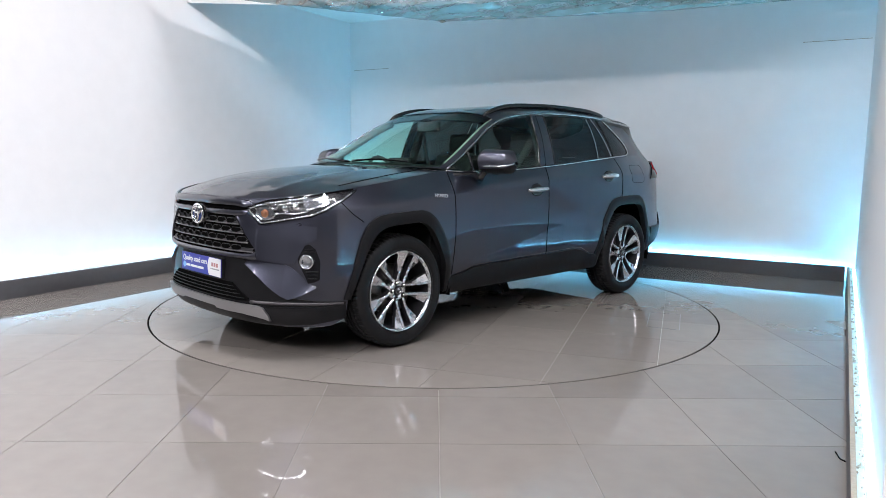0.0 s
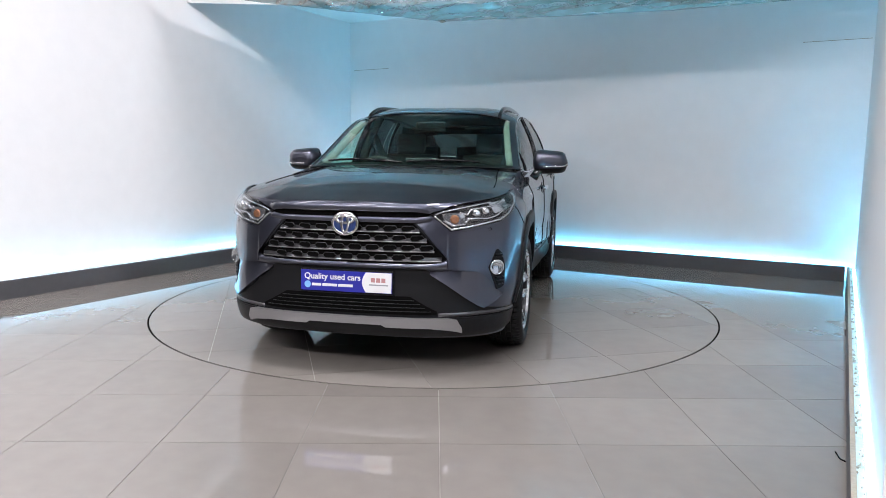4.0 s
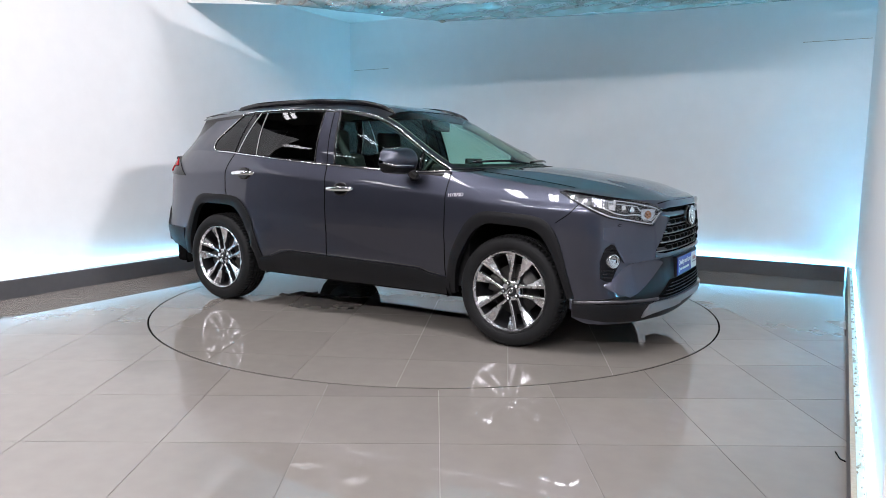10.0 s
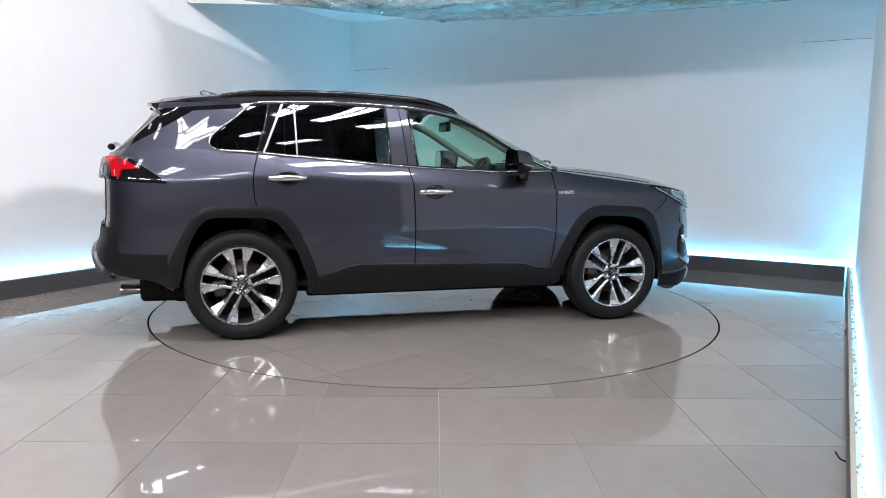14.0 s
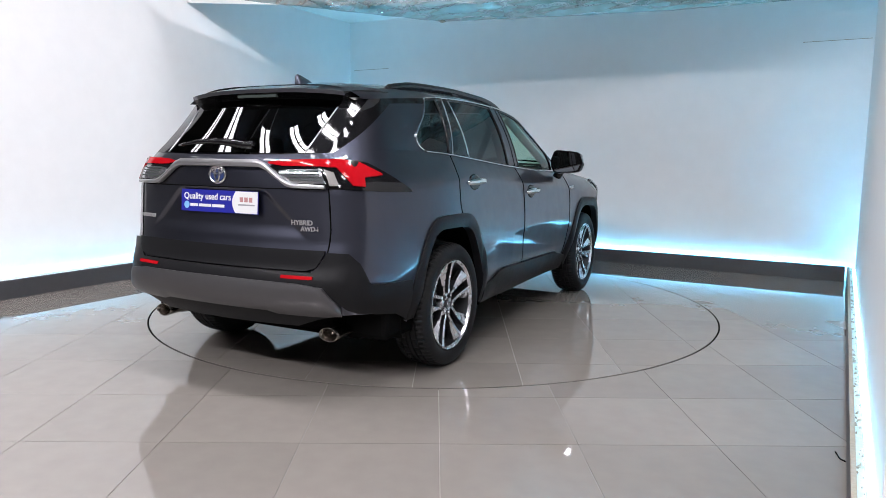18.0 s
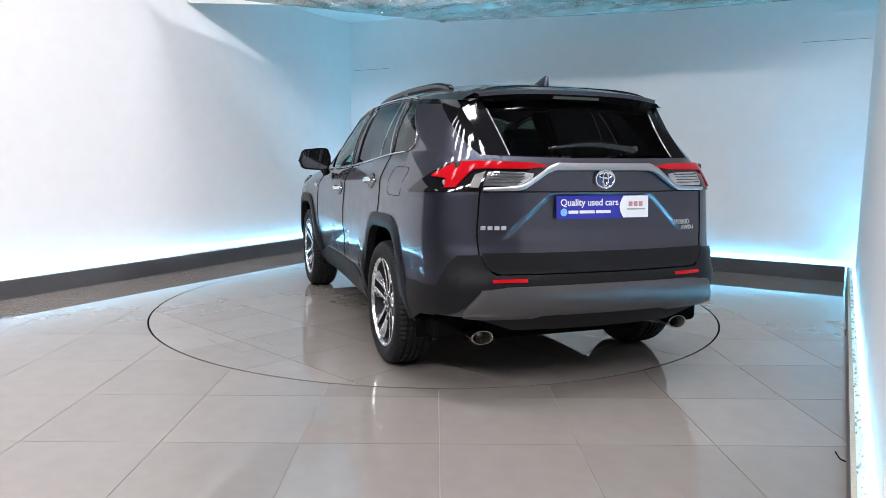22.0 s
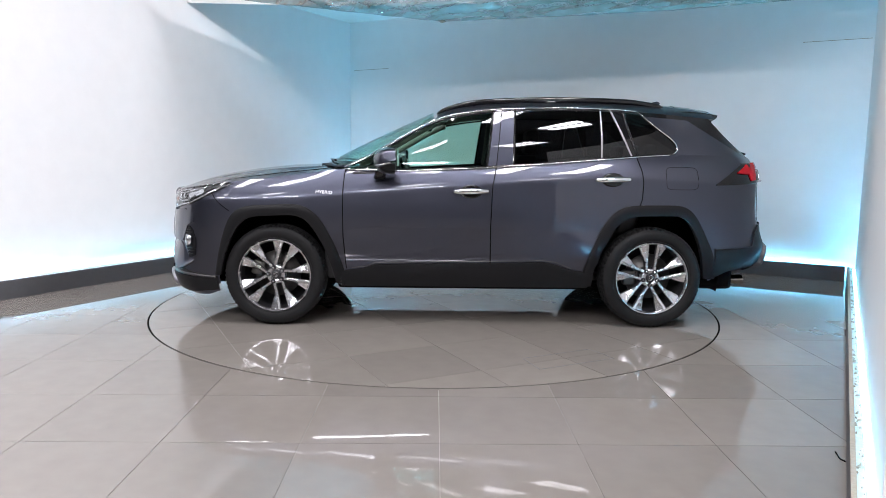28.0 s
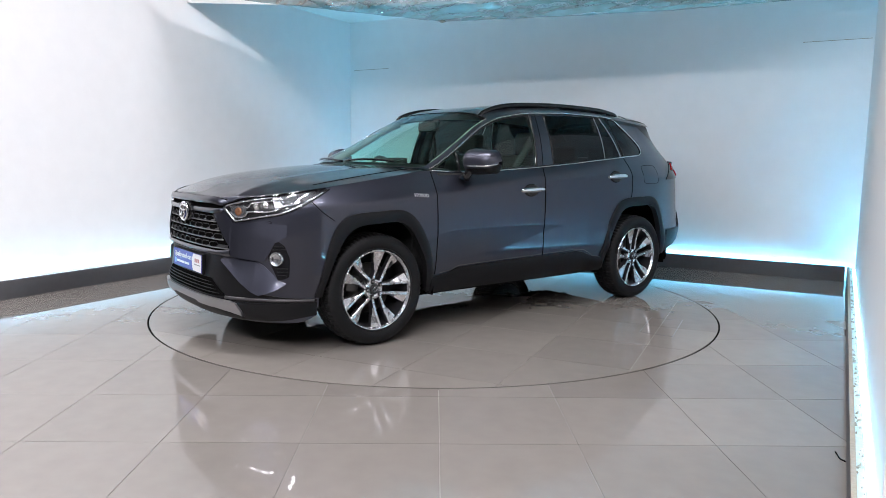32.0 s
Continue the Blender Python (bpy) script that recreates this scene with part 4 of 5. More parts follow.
def underside(car):
    part("underbody", box_bm(-1.72, 1.95, -0.60, 0.60, 0.255, 0.30, 0.02), DARK, car)
    # plain black box, added to hide bright floor beyond the sills
    part("floor_light_block", box_bm(-0.92, 0.92, -0.74, 0.74, 0.245, 0.31, 0.02), DARK, car)
    for wx in (1.345, -1.345):
        for sd in (1, -1):
            bm = bmesh.new()
            rows = []
            for k in range(25):
                a = math.pi * (-0.06 + 1.12 * k / 24)
                rows.append([(wx + 0.495 * math.cos(a), sd * y, 0.36 + 0.515 * math.sin(a)) for y in (0.46, 0.70, 0.850)])
            grid_faces(bm, rows)
            bm.faces.new([v for v in bm.verts if abs(abs(v.co.y) - 0.46) < 1e-4])
            part("wheel_well", bm, DARK, car)
    # black boxes added at the axles to stop light showing through underneath
    for x0, x1, name in ((0.98, 1.78, "front_light_block"), (-1.80, -0.98, "rear_light_block")):
        part(name, box_bm(x0, x1, -0.56, 0.56, 0.205, 0.30, 0.03), DARK, car, "dark box added to block light under the axle")
        wx = 1.345 if x0 > 0 else -1.345
        for sd in (1, -1):
            tube("control_arm", [(wx + 0.10, sd * 0.50, 0.22), (wx, sd * 0.72, 0.24)], 0.035, DARK, car, sides=8)
    for sd in (1, -1):
        tube("exhaust_pipe", [(-1.70, sd * 0.42, 0.27), (-1.90, sd * 0.55, 0.30), (-2.05, sd * 0.588, 0.312)], 0.03, EXHAUST, car, sides=10)
        part("rear_valance", box_bm(-1.97, -1.66, sd * 0.68 - 0.16, sd * 0.68 + 0.12, 0.27, 0.46, 0.03), DARK, car)
    part("cabin_floor", box_bm(-1.70, 1.0, -0.64, 0.64, 0.30, 0.34), DASH, car)
    bm = box_bm(0.86, 1.0, -0.80, 0.80, 0.34, 1.05)
    part("bulkhead", bm, DASH, car)


def build_car():
    car = new("car", None)
    tagged(car, "dark grey metallic sport utility car with black cladding and alloy wheels", "car")
    lower_body(car)
    upper_body(car)
    for wx, o, i in ((1.345, FRONT_OUT, FRONT_IN), (-1.345, REAR_OUT, REAR_IN)):
        for sd in (1, -1):
            arch_trim(car, wx, sd, o, i)
            wheel(car, wx, sd)
    underside(car)
    dress_front(car)
    dress_sides(car)
    dress_rear(car)
    furnish(car)
    return car


# ---- the car's fittings ----
GRILLE = material("dark_grille_plastic", (0.030, 0.030, 0.033), 0.3, 0.3, grain=0.1, scale=200)
LAMPBOWL = material("dark_lamp_bowl", (0.020, 0.020, 0.022), 0.25, 0.3)
MIRRORGLASS = material("mirror_glass", (0.45, 0.47, 0.48), 0.02, 1.0)
WARMLENS = material("clear_indicator_lens", (0.11, 0.10, 0.095), 0.35, 0.2)
GUIDE = material("clear_light_guide", (0.66, 0.68, 0.71), 0.16, 0.8)
GRILLELIP = material("grille_lip_silver", (0.36, 0.357, 0.362), 0.30, 0.8)
DARKLENS = material("smoked_lens", (0.06, 0.075, 0.07), 0.2, spec=0.3)
GLOSSDARK = material("dark_grey_trim", (0.010, 0.010, 0.012), 0.45, spec=0.08)
def on_skin(kind, v, z, out=0.0, side=1):
    s = at_front(v) if kind == "f" else at_side(v) if kind == "s" else at_rear(v)
    p = skin(s, z, out)
    return Vector((p.x, p.y * side, p.z))


def skin_pose(kind, v, z, side=1, out=0.002):
    """A pose on the skin that faces outward, with its x along the body, level."""
    s = at_front(v) if kind == "f" else at_side(v) if kind == "s" else at_rear(v)
    a, b = skin(s + 0.02, z) - skin(s - 0.02, z), skin(s, z + 0.02) - skin(s, z - 0.02)
    n = a.cross(b)
    p = skin(s, z) + n.normalized() * out
    return facing(Vector((p.x, p.y * side, p.z)), (n.x, n.y * side, n.z))


def gap_line(car, pts, name="shut_line", r=0.0035, mat=None, n=10):
    """A dark joint or a bright trim along stations of the lower body, on both sides."""
    for sd in (1, -1):
        path = []
        for (ka, va, za), (kb, vb, zb) in zip(pts, pts[1:]):
            sa, sb = (at_front(v) if k == "f" else at_side(v) if k == "s" else at_rear(v) for k, v in ((ka, va), (kb, vb)))
            for i in range(n):
                t = i / n
                p = skin(sa + (sb - sa) * t, za + (zb - za) * t, 0.0005)
                path.append((p.x, p.y * sd, p.z))
        k, v, z = pts[-1]
        path.append(on_skin(k, v, z, 0.0005, sd))
        tube(name, path, r, mat or DARK, car, sides=6)


def flat_plate(name, poly, depth, mat, parent, m, label="", bevel=0.0):
    """A thin plate with the outline poly in its own x, y, standing at the pose m, facing its z."""
    bm = bmesh.new()
    f = bm.faces.new([bm.verts.new((x, y, 0)) for x, y in poly])
    bm.normal_update()
    if f.normal.z < 0:
        f.normal_flip()
    r = bmesh.ops.extrude_face_region(bm, geom=[f])
    bmesh.ops.translate(bm, verts=[v for v in r["geom"] if isinstance(v, bmesh.types.BMVert)], vec=(0, 0, depth))
    bmesh.ops.recalc_face_normals(bm, faces=list(bm.faces))
    bm.transform(m)
    return part(name, bm, mat, parent, label)


def oval(rx, ry, n=40, cx=0.0, cy=0.0):
    return [(cx + rx * math.cos(2 * math.pi * k / n), cy + ry * math.sin(2 * math.pi * k / n)) for k in range(n)]


def ring_on(name, rx, ry, thick, mat, parent, m, cx=0.0, cy=0.0, n=40, label="", lift=0.0):
    pts = [m @ Vector((x, y, lift)) for x, y in oval(rx, ry, n, cx, cy)]
    return tube(name, pts, thick, mat, parent, sides=6, closed=True, label=label)


def words(name, text, size, mat, parent, m, depth=0.001, bold=0.0):
    data = bpy.data.curves.new(name, "FONT")
    data.body, data.size, data.extrude, data.offset = text, size, depth, bold
    data.align_x, data.align_y = "LEFT", "CENTER"
    tmp = bpy.data.objects.new(name, data)
    me = bpy.data.meshes.new_from_object(tmp)
    bpy.data.objects.remove(tmp)
    me.transform(m)
    me.materials.clear()
    me.materials.append(mat)
    ob = new(name, me)
    ob.parent = parent
    return ob


def facing(p, normal, up=(0, 0, 1)):
    """A pose at p whose z looks along normal and whose y is upward."""
    z = Vector(normal).normalized()
    x = Vector(up).cross(z).normalized()
    y = z.cross(x)
    return Matrix.Translation(p) @ Matrix((x, y, z)).transposed().to_4x4()


def dealer_plate(car, m):
    """The dealer's plate in place of a registration: blue with white words, a white panel at its end."""
    w, h = 0.265, 0.057
    p = flat_plate("number_plate", [(-w, -h), (w, -h), (w, h), (-w, h)], 0.004, BLUE, car, m, "blue and white dealer plate")
    arc = [(w - 0.003, -h + 0.002), (w - 0.003, h - 0.002)] + [(0.115 - 0.022 * math.sin(math.pi * k / 12), h - 0.002 - (2 * h - 0.004) * k / 12) for k in range(13)]
    flat_plate("white_panel", arc, 0.001, WHITE, p, m @ Matrix.Translation((0, 0, 0.0042)))
    words("slogan", "Quality used cars", 0.047, WHITE, p, m @ Matrix.Translation((-0.245, 0.022, 0.005)), 0.0004, 0.0008)
    flat_plate("round_mark", oval(0.019, 0.019, 24), 0.0008, PALEBLUE, p, m @ Matrix.Translation((-0.225, -0.024, 0.0042)))
    for k, (a, b) in enumerate(((-0.20, -0.145), (-0.138, -0.052), (-0.045, 0.04))):
        flat_plate("word_bar", [(a, -0.031), (b, -0.031), (b, -0.016), (a, -0.016)], 0.0008, WHITE, p, m @ Matrix.Translation((0, 0, 0.0042)))
    for k in range(3):
        flat_plate("letter_shape", [(0.145 + 0.03 * k, 0.002), (0.168 + 0.03 * k, 0.002), (0.168 + 0.03 * k, 0.026), (0.145 + 0.03 * k, 0.026)], 0.0006, REDINK, p, m @ Matrix.Translation((0, 0, 0.0054)))
    flat_plate("small_print", [(0.135, -0.016), (0.243, -0.016), (0.243, -0.009), (0.135, -0.009)], 0.0006, GREYINK, p, m @ Matrix.Translation((0, 0, 0.0054)))
    return p


def emblem(car, m, s=1.0):
    base = flat_plate("emblem", oval(0.062 * s, 0.050 * s), 0.006, BADGEBLUE, car, m, "oval blue and chrome emblem")
    ring_on("outer_ring", 0.063 * s, 0.051 * s, 0.008 * s, CHROME, base, m, lift=0.006)
    ring_on("upper_oval", 0.044 * s, 0.016 * s, 0.0075 * s, CHROME, base, m, cy=0.021 * s, lift=0.008)
    ring_on("upright_oval", 0.017 * s, 0.040 * s, 0.0075 * s, CHROME, base, m, lift=0.009, cy=0.002 * s)
    return base


def dress_front(car):
    # grille: black well, rows of staggered bars that leave six-sided cells
    cover("grille_back", [("f", 0.0, 0.628, 0.856), ("f", 0.375, 0.628, 0.856), ("f", 0.455, 0.628, 0.760), ("f", 0.515, 0.630, 0.690), ("f", 0.540, 0.645, 0.660)], DARK, car, out=0.003, n=30, sides="c", label="dark grille opening")
    for k, z in enumerate((0.668, 0.720, 0.772, 0.824)):
        half = float(np.interp(z, [0.630, 0.660, 0.760, 0.856], [0.508, 0.525, 0.452, 0.378]))
        path = []
        for y in np.linspace(-half, half, 221):
            p = skin(at_front(abs(y)), z - 0.0235, 0.014)
            path.append(Vector((p.x, math.copysign(p.y, y), p.z)))
        # each bar is a shelf with a bright lip: a flat upper blade and the lip itself
        bm = bmesh.new()
        grid_faces(bm, [[q + Vector((-0.012, 0, 0.0215)), q + Vector((-0.002, 0, 0.017)), q + Vector((0.004, 0, 0.004))] for q in path])
        part("grille_blade", bm, GRILLE, car, "dark grey grille blade", smooth=True)
        tube("grille_lip", path, 0.0050, GRILLELIP, car, sides=6, flat=0.9, label="dull silver grille lip")
        for i in range(-6, 7):
            y = (i + 0.5 * (k % 2)) * 0.098
            if abs(y) < half - 0.03:
                p = skin(at_front(abs(y)), z - 0.004, 0.0165)
                m = facing(Vector((p.x, math.copysign(p.y, y) if y else 0.0, p.z)), (1, 0.9 * y, 0))
                hexa = [(-0.040, 0.0), (-0.028, 0.0150), (0.028, 0.0150), (0.040, 0.0), (0.030, -0.0150), (-0.030, -0.0150)]
                flat_plate("grille_cell", hexa, 0.002, DARK, car, m)
                tube("cell_lip", [m @ Vector((hx, hy, 0.003)) for hx, hy in hexa], 0.0022, GRILLE, car, sides=5, closed=True)
    for sd in (1, -1):
        path = [on_skin("f", y, z, 0.014, sd) for y, z in ((0.378, 0.854), (0.455, 0.762), (0.545, 0.664), (0.515, 0.630))]
        tube("grille_edge", path, 0.008, GLOSSDARK, car, sides=6)
    # dark slot under the bonnet's lip, painted bar over the grille, painted bar under it
    cover("bonnet_slot", [("f", 0.0, 0.882, 0.914), ("f", 0.40, 0.882, 0.912), ("f", 0.455, 0.888, 0.908), ("f", 0.475, 0.895, 0.899)], DARK, car, out=0.002, n=24, sides="c", m=3)
    cover("nose_lip", [("f", 0.0, 0.914, 0.946), ("f", 0.40, 0.912, 0.944), ("f", 0.47, 0.902, 0.938), ("f", 0.52, 0.918, 0.934, 0.004)], PAINT, car, out=0.022, n=24, sides="c", m=5, crown=0.004, back=0.022, label="painted bonnet lip")
    cover("grille_bar_top", [("f", 0.0, 0.852, 0.881), ("f", 0.39, 0.852, 0.881), ("f", 0.46, 0.860, 0.887), ("f", 0.485, 0.874, 0.885, 0.008)], PAINT, car, out=0.020, n=24, sides="c", m=4, crown=0.005, back=0.02)
    cover("grille_frame", [("f", 0.0, 0.602, 0.630), ("f", 0.44, 0.602, 0.630), ("f", 0.51, 0.600, 0.636), ("f", 0.545, 0.602, 0.650)], PAINT, car, out=0.022, n=24, sides="c", m=6, crown=0.010, back=0.03, label="painted bar under the grille")
    # cheeks from the grille out under the headlamps, overhanging the corner blades below
    cover("grille_cheek", [("f", 0.392, 0.846, 0.852, 0.016), ("f", 0.44, 0.790, 0.872, 0.018), ("f", 0.480, 0.740, 0.880, 0.020), ("f", 0.545, 0.662, 0.818, 0.024), ("f", 0.552, 0.606, 0.806, 0.024), ("f", 0.60, 0.598, 0.802, 0.022), ("f", 0.68, 0.588, 0.812, 0.016), ("f", 0.745, 0.588, 0.826, 0.008), ("f", 0.790, 0.706, 0.838, 0.003), ("f", 0.825, 0.730, 0.85, 0.001)], PAINT, car, n=44, m=10, back=0.02, tilt=0.012, label="painted bumper cheek")
    cover("corner_blade", [("f", 0.46, 0.572, 0.596, 0.008), ("f", 0.55, 0.510, 0.594, 0.014), ("f", 0.62, 0.458, 0.588, 0.018), ("f", 0.70, 0.400, 0.582, 0.020), ("f", 0.737, 0.380, 0.560, 0.018), ("f", 0.790, 0.410, 0.492, 0.012), ("f", 0.825, 0.445, 0.462, 0.004)], PAINT, car, n=36, m=8, back=0.03, tilt=0.026, label="painted bumper corner blade")
    emblem(car, facing(on_skin("f", 0.0, 0.840, 0.040), (1, 0, 0.05)), 1.12)
    part("emblem_mount", lathe_x(0.076, 0.036, on_skin("f", 0.0, 0.842, 0.002)), GLOSS, car, smooth=True)
    # lower black mouth, lip and silver skid plate
    cover("lower_mouth", [("f", 0.0, 0.335, 0.601), ("f", 0.43, 0.335, 0.601), ("f", 0.50, 0.335, 0.570), ("f", 0.55, 0.335, 0.520), ("f", 0.62, 0.335, 0.466), ("f", 0.70, 0.335, 0.408), ("f", 0.737, 0.335, 0.388), ("s", 1.95, 0.335, 0.366), ("s", 1.80, 0.335, 0.350), ("s", 1.765, 0.335, 0.348)],
          CLAD, car, out=0.006, n=40, sides="c", label="black textured lower bumper")
    cover("chin", [("f", 0.0, 0.232, 0.334), ("f", 0.50, 0.232, 0.334), ("s", 2.0, 0.228, 0.334), ("s", 1.80, 0.245, 0.334), ("s", 1.765, 0.25, 0.334)], CLAD, car, out=0.014, n=40, sides="c")
    cover("mouth_slot", [("f", 0.0, 0.352, 0.450), ("f", 0.36, 0.352, 0.450), ("f", 0.45, 0.352, 0.400), ("f", 0.51, 0.356, 0.370)], DARK, car, out=0.014, n=24, sides="c", m=3)
    for z in (0.368, 0.388, 0.408, 0.428):
        path = [on_skin("f", abs(y), z, 0.018, 1 if y > 0 else -1) for y in np.linspace(-0.48 + 1.6 * (z - 0.368), 0.48 - 1.6 * (z - 0.368), 31)]
        tube("mouth_slat", path, 0.0026, CLAD, car, sides=6)
    cover("skid_plate", [("f", 0.0, 0.302, 0.338), ("f", 0.21, 0.302, 0.338), ("f", 0.235, 0.290, 0.338), ("f", 0.47, 0.288, 0.337), ("f", 0.57, 0.276, 0.335), ("f", 0.615, 0.266, 0.326), ("f", 0.640, 0.258, 0.285)], SATIN, car, out=0.030, n=40, sides="c", m=6, back=0.02, label="silver skid plate")
    gap_line(car, [("f", 0.52, 0.350), ("f", 0.74, 0.354), ("s", 1.95, 0.348), ("s", 1.78, 0.338)], "bumper_trim", 0.012, DULLSILVER)
    # fog lamps in black pockets
    cover("fog_pocket", [("f", 0.758, 0.600, 0.660), ("f", 0.778, 0.540, 0.690), ("f", 0.800, 0.472, 0.702), ("f", 0.820, 0.478, 0.675), ("f", 0.834, 0.492, 0.60)], GLOSSDARK, car, out=0.005, n=20, label="black fog lamp pocket")
    for sd in (1, -1):
        p = on_skin("f", 0.794, 0.600, 0.0, sd)
        m = facing(p, (0.86, 0.5 * sd, 0.0))
        bowl = part("fog_lamp", lathe_at([(0.0, 0.012), (0.025, 0.013), (0.036, 0.020), (0.040, 0.024), (0.043, 0.018), (0.043, 0.0)], m), REFLECTOR, car, "round clear fog lamp", smooth=True)
        part("fog_lens", lathe_at([(0.0, 0.030), (0.02, 0.029), (0.039, 0.022)], m), LENS, bowl, smooth=True)
        for z, y0, y1 in ((0.500, 0.798, 0.826), (0.520, 0.794, 0.828), (0.540, 0.788, 0.829), (0.655, 0.776, 0.822), (0.672, 0.782, 0.814)):
            tube("pocket_slat", [on_skin("f", y, z, 0.008, sd) for y in np.linspace(y0, y1, 6)], 0.004, CLAD, car, sides=6)
    plate_at = on_skin("f", 0.0, 0.522, 0.020)
    part("plate_holder", box_bm(plate_at.x - 0.03, plate_at.x - 0.002, -0.27, 0.27, 0.455, 0.585, 0.005), CLAD, car)
    dealer_plate(car, facing(Vector((plate_at.x, 0, 0.522)), (1, 0, 0.04)))
    # headlamps
    for sd, tag in ((1, "l"), (-1, "r")):
        span = [("f", 0.474, 0.893, 0.900), ("f", 0.52, 0.846, 0.915), ("f", 0.562, 0.806, 0.924), ("f", 0.64, 0.818, 0.938), ("f", 0.722, 0.836, 0.951), ("s", 2.00, 0.854, 0.966), ("s", 1.92, 0.884, 0.976), ("s", 1.80, 0.936, 0.992), ("s", 1.70, 0.982, 1.004), ("s", 1.652, 1.002, 1.008)]
        house = cover("headlamp", span, LAMPBOWL, car, out=0.003, n=40, sides=tag, label="clear headlamp with chrome light guides")[0]
        cover("lens", [(k, v, a + 0.001, b - 0.001) for k, v, a, b in span], LENS, house, out=0.020, n=40, sides=tag, back=0.014)
        cover("reflector", [("f", 0.535, 0.862, 0.900), ("f", 0.57, 0.832, 0.906), ("f", 0.62, 0.836, 0.906), ("f", 0.645, 0.870, 0.906)], REFLECTOR, house, out=0.008, n=8, sides=tag, m=4, crown=-0.004, back=0.006)
        cover("reflector", [("s", 2.02, 0.900, 0.950), ("s", 1.94, 0.910, 0.962), ("s", 1.88, 0.930, 0.966)], REFLECTOR, house, out=0.008, n=8, sides=tag, m=4, crown=-0.004, back=0.006)
        # running-light guides: one along the lower edge, one along the upper, and a stepped one between
        for pts, r in (([("f", 0.490, 0.888), ("f", 0.53, 0.846), ("f", 0.566, 0.816), ("f", 0.64, 0.828), ("f", 0.722, 0.846), ("s", 2.00, 0.865), ("s", 1.92, 0.895), ("s", 1.80, 0.945), ("s", 1.71, 0.985)], 0.0062),
                       ([("f", 0.50, 0.898), ("f", 0.56, 0.914), ("f", 0.64, 0.928), ("f", 0.722, 0.941), ("s", 2.00, 0.956)], 0.0055),
                       ([("f", 0.53, 0.866), ("f", 0.570, 0.836), ("f", 0.635, 0.846), ("f", 0.655, 0.872), ("f", 0.70, 0.876), ("f", 0.745, 0.872), ("s", 2.02, 0.885), ("s", 1.95, 0.915)], 0.0055),
                       ([("f", 0.63, 0.905), ("f", 0.66, 0.896), ("f", 0.69, 0.922), ("f", 0.74, 0.928), ("s", 2.02, 0.935), ("s", 1.96, 0.948), ("s", 1.88, 0.972)], 0.0055)):
            path = []
            for (ka, va, za), (kb, vb, zb) in zip(pts, pts[1:]):
                for i in range(6):
                    a, b = on_skin(ka, va, za, 0.009, sd), on_skin(kb, vb, zb, 0.009, sd)
                    path.append(a.lerp(b, i / 6))
            path.append(on_skin(*pts[-1], 0.009, sd))
            tube("light_guide", path, r, GUIDE, house, sides=6, flat=0.9, label="bright light guide")
        m = facing(on_skin("f", 0.590, 0.872, 0.004, sd), (0.9, 0.3 * sd, 0))
        part("indicator_bulb", lathe_at([(0.0, 0.001), (0.012, 0.003), (0.022, 0.009), (0.025, 0.0)], m), AMBER, house, "amber indicator bulb", smooth=True)
        for y, z in ((0.705, 0.902), (0.752, 0.912)):
            m = facing(on_skin("f", y, z, 0.002, sd), (0.9, 0.3 * sd, 0))
            part("projector", lathe_at([(0.0, 0.014), (0.012, 0.011), (0.019, 0.004), (0.023, 0.0)], m), CHROME, house, "projector lens", smooth=True)
        cover("eyebrow", [("f", 0.48, 0.902, 0.906), ("f", 0.62, 0.937, 0.942), ("f", 0.70, 0.950, 0.955), ("s", 1.93, 0.977, 0.981), ("s", 1.80, 0.993, 0.997), ("s", 1.68, 1.006, 1.009)], GLOSS, house, out=0.012, n=24, sides=tag, m=2)
        # headlamp washer flap below the lamp
        gap_line(car, [("f", 0.735, 0.812), ("f", 0.765, 0.822), ("f", 0.772, 0.812), ("f", 0.745, 0.802), ("f", 0.735, 0.812)], "washer_flap_gap", 0.0018) if sd > 0 else None
    gap_line(car, [("f", 0.0, 0.949), ("f", 0.40, 0.949), ("f", 0.52, 0.938)], "bonnet_gap", 0.003)
    gap_line(car, [("s", 1.80, 0.936), ("s", 1.77, 0.90), ("s", 1.74, 0.872), ("s", 1.66, 0.82)], "bumper_gap", 0.0028)
    # joint between bonnet and wings
    for sd in (1, -1):
        path = []
        for k in range(41):
            x = 1.72 - 0.82 * k / 40
            e = skin(at_side(x), TOP(x))
            t = 0.90 - 0.07 * (k / 40)
            zc = BONNET(e.x)
            path.append((e.x, sd * e.y * t, zc - (zc - e.z) * t ** 2.3 + 0.0005))
        tube("bonnet_gap", path, 0.003, DARK, car, sides=6)


def lathe_at(profile, m, n=32):
    bm = lathe(profile, n)
    bm.transform(m @ Matrix.Rotation(radians(90), 4, "X"))
    bmesh.ops.recalc_face_normals(bm, faces=list(bm.faces))
    return bm


def lathe_x(r, h, p):
    m = facing(p, (1, 0, 0.05))
    return lathe_at([(0.0, h), (r * 0.85, h), (r, h * 0.6), (r * 1.05, 0.0)], m @ Matrix.Diagonal((1, 0.85, 1, 1)))


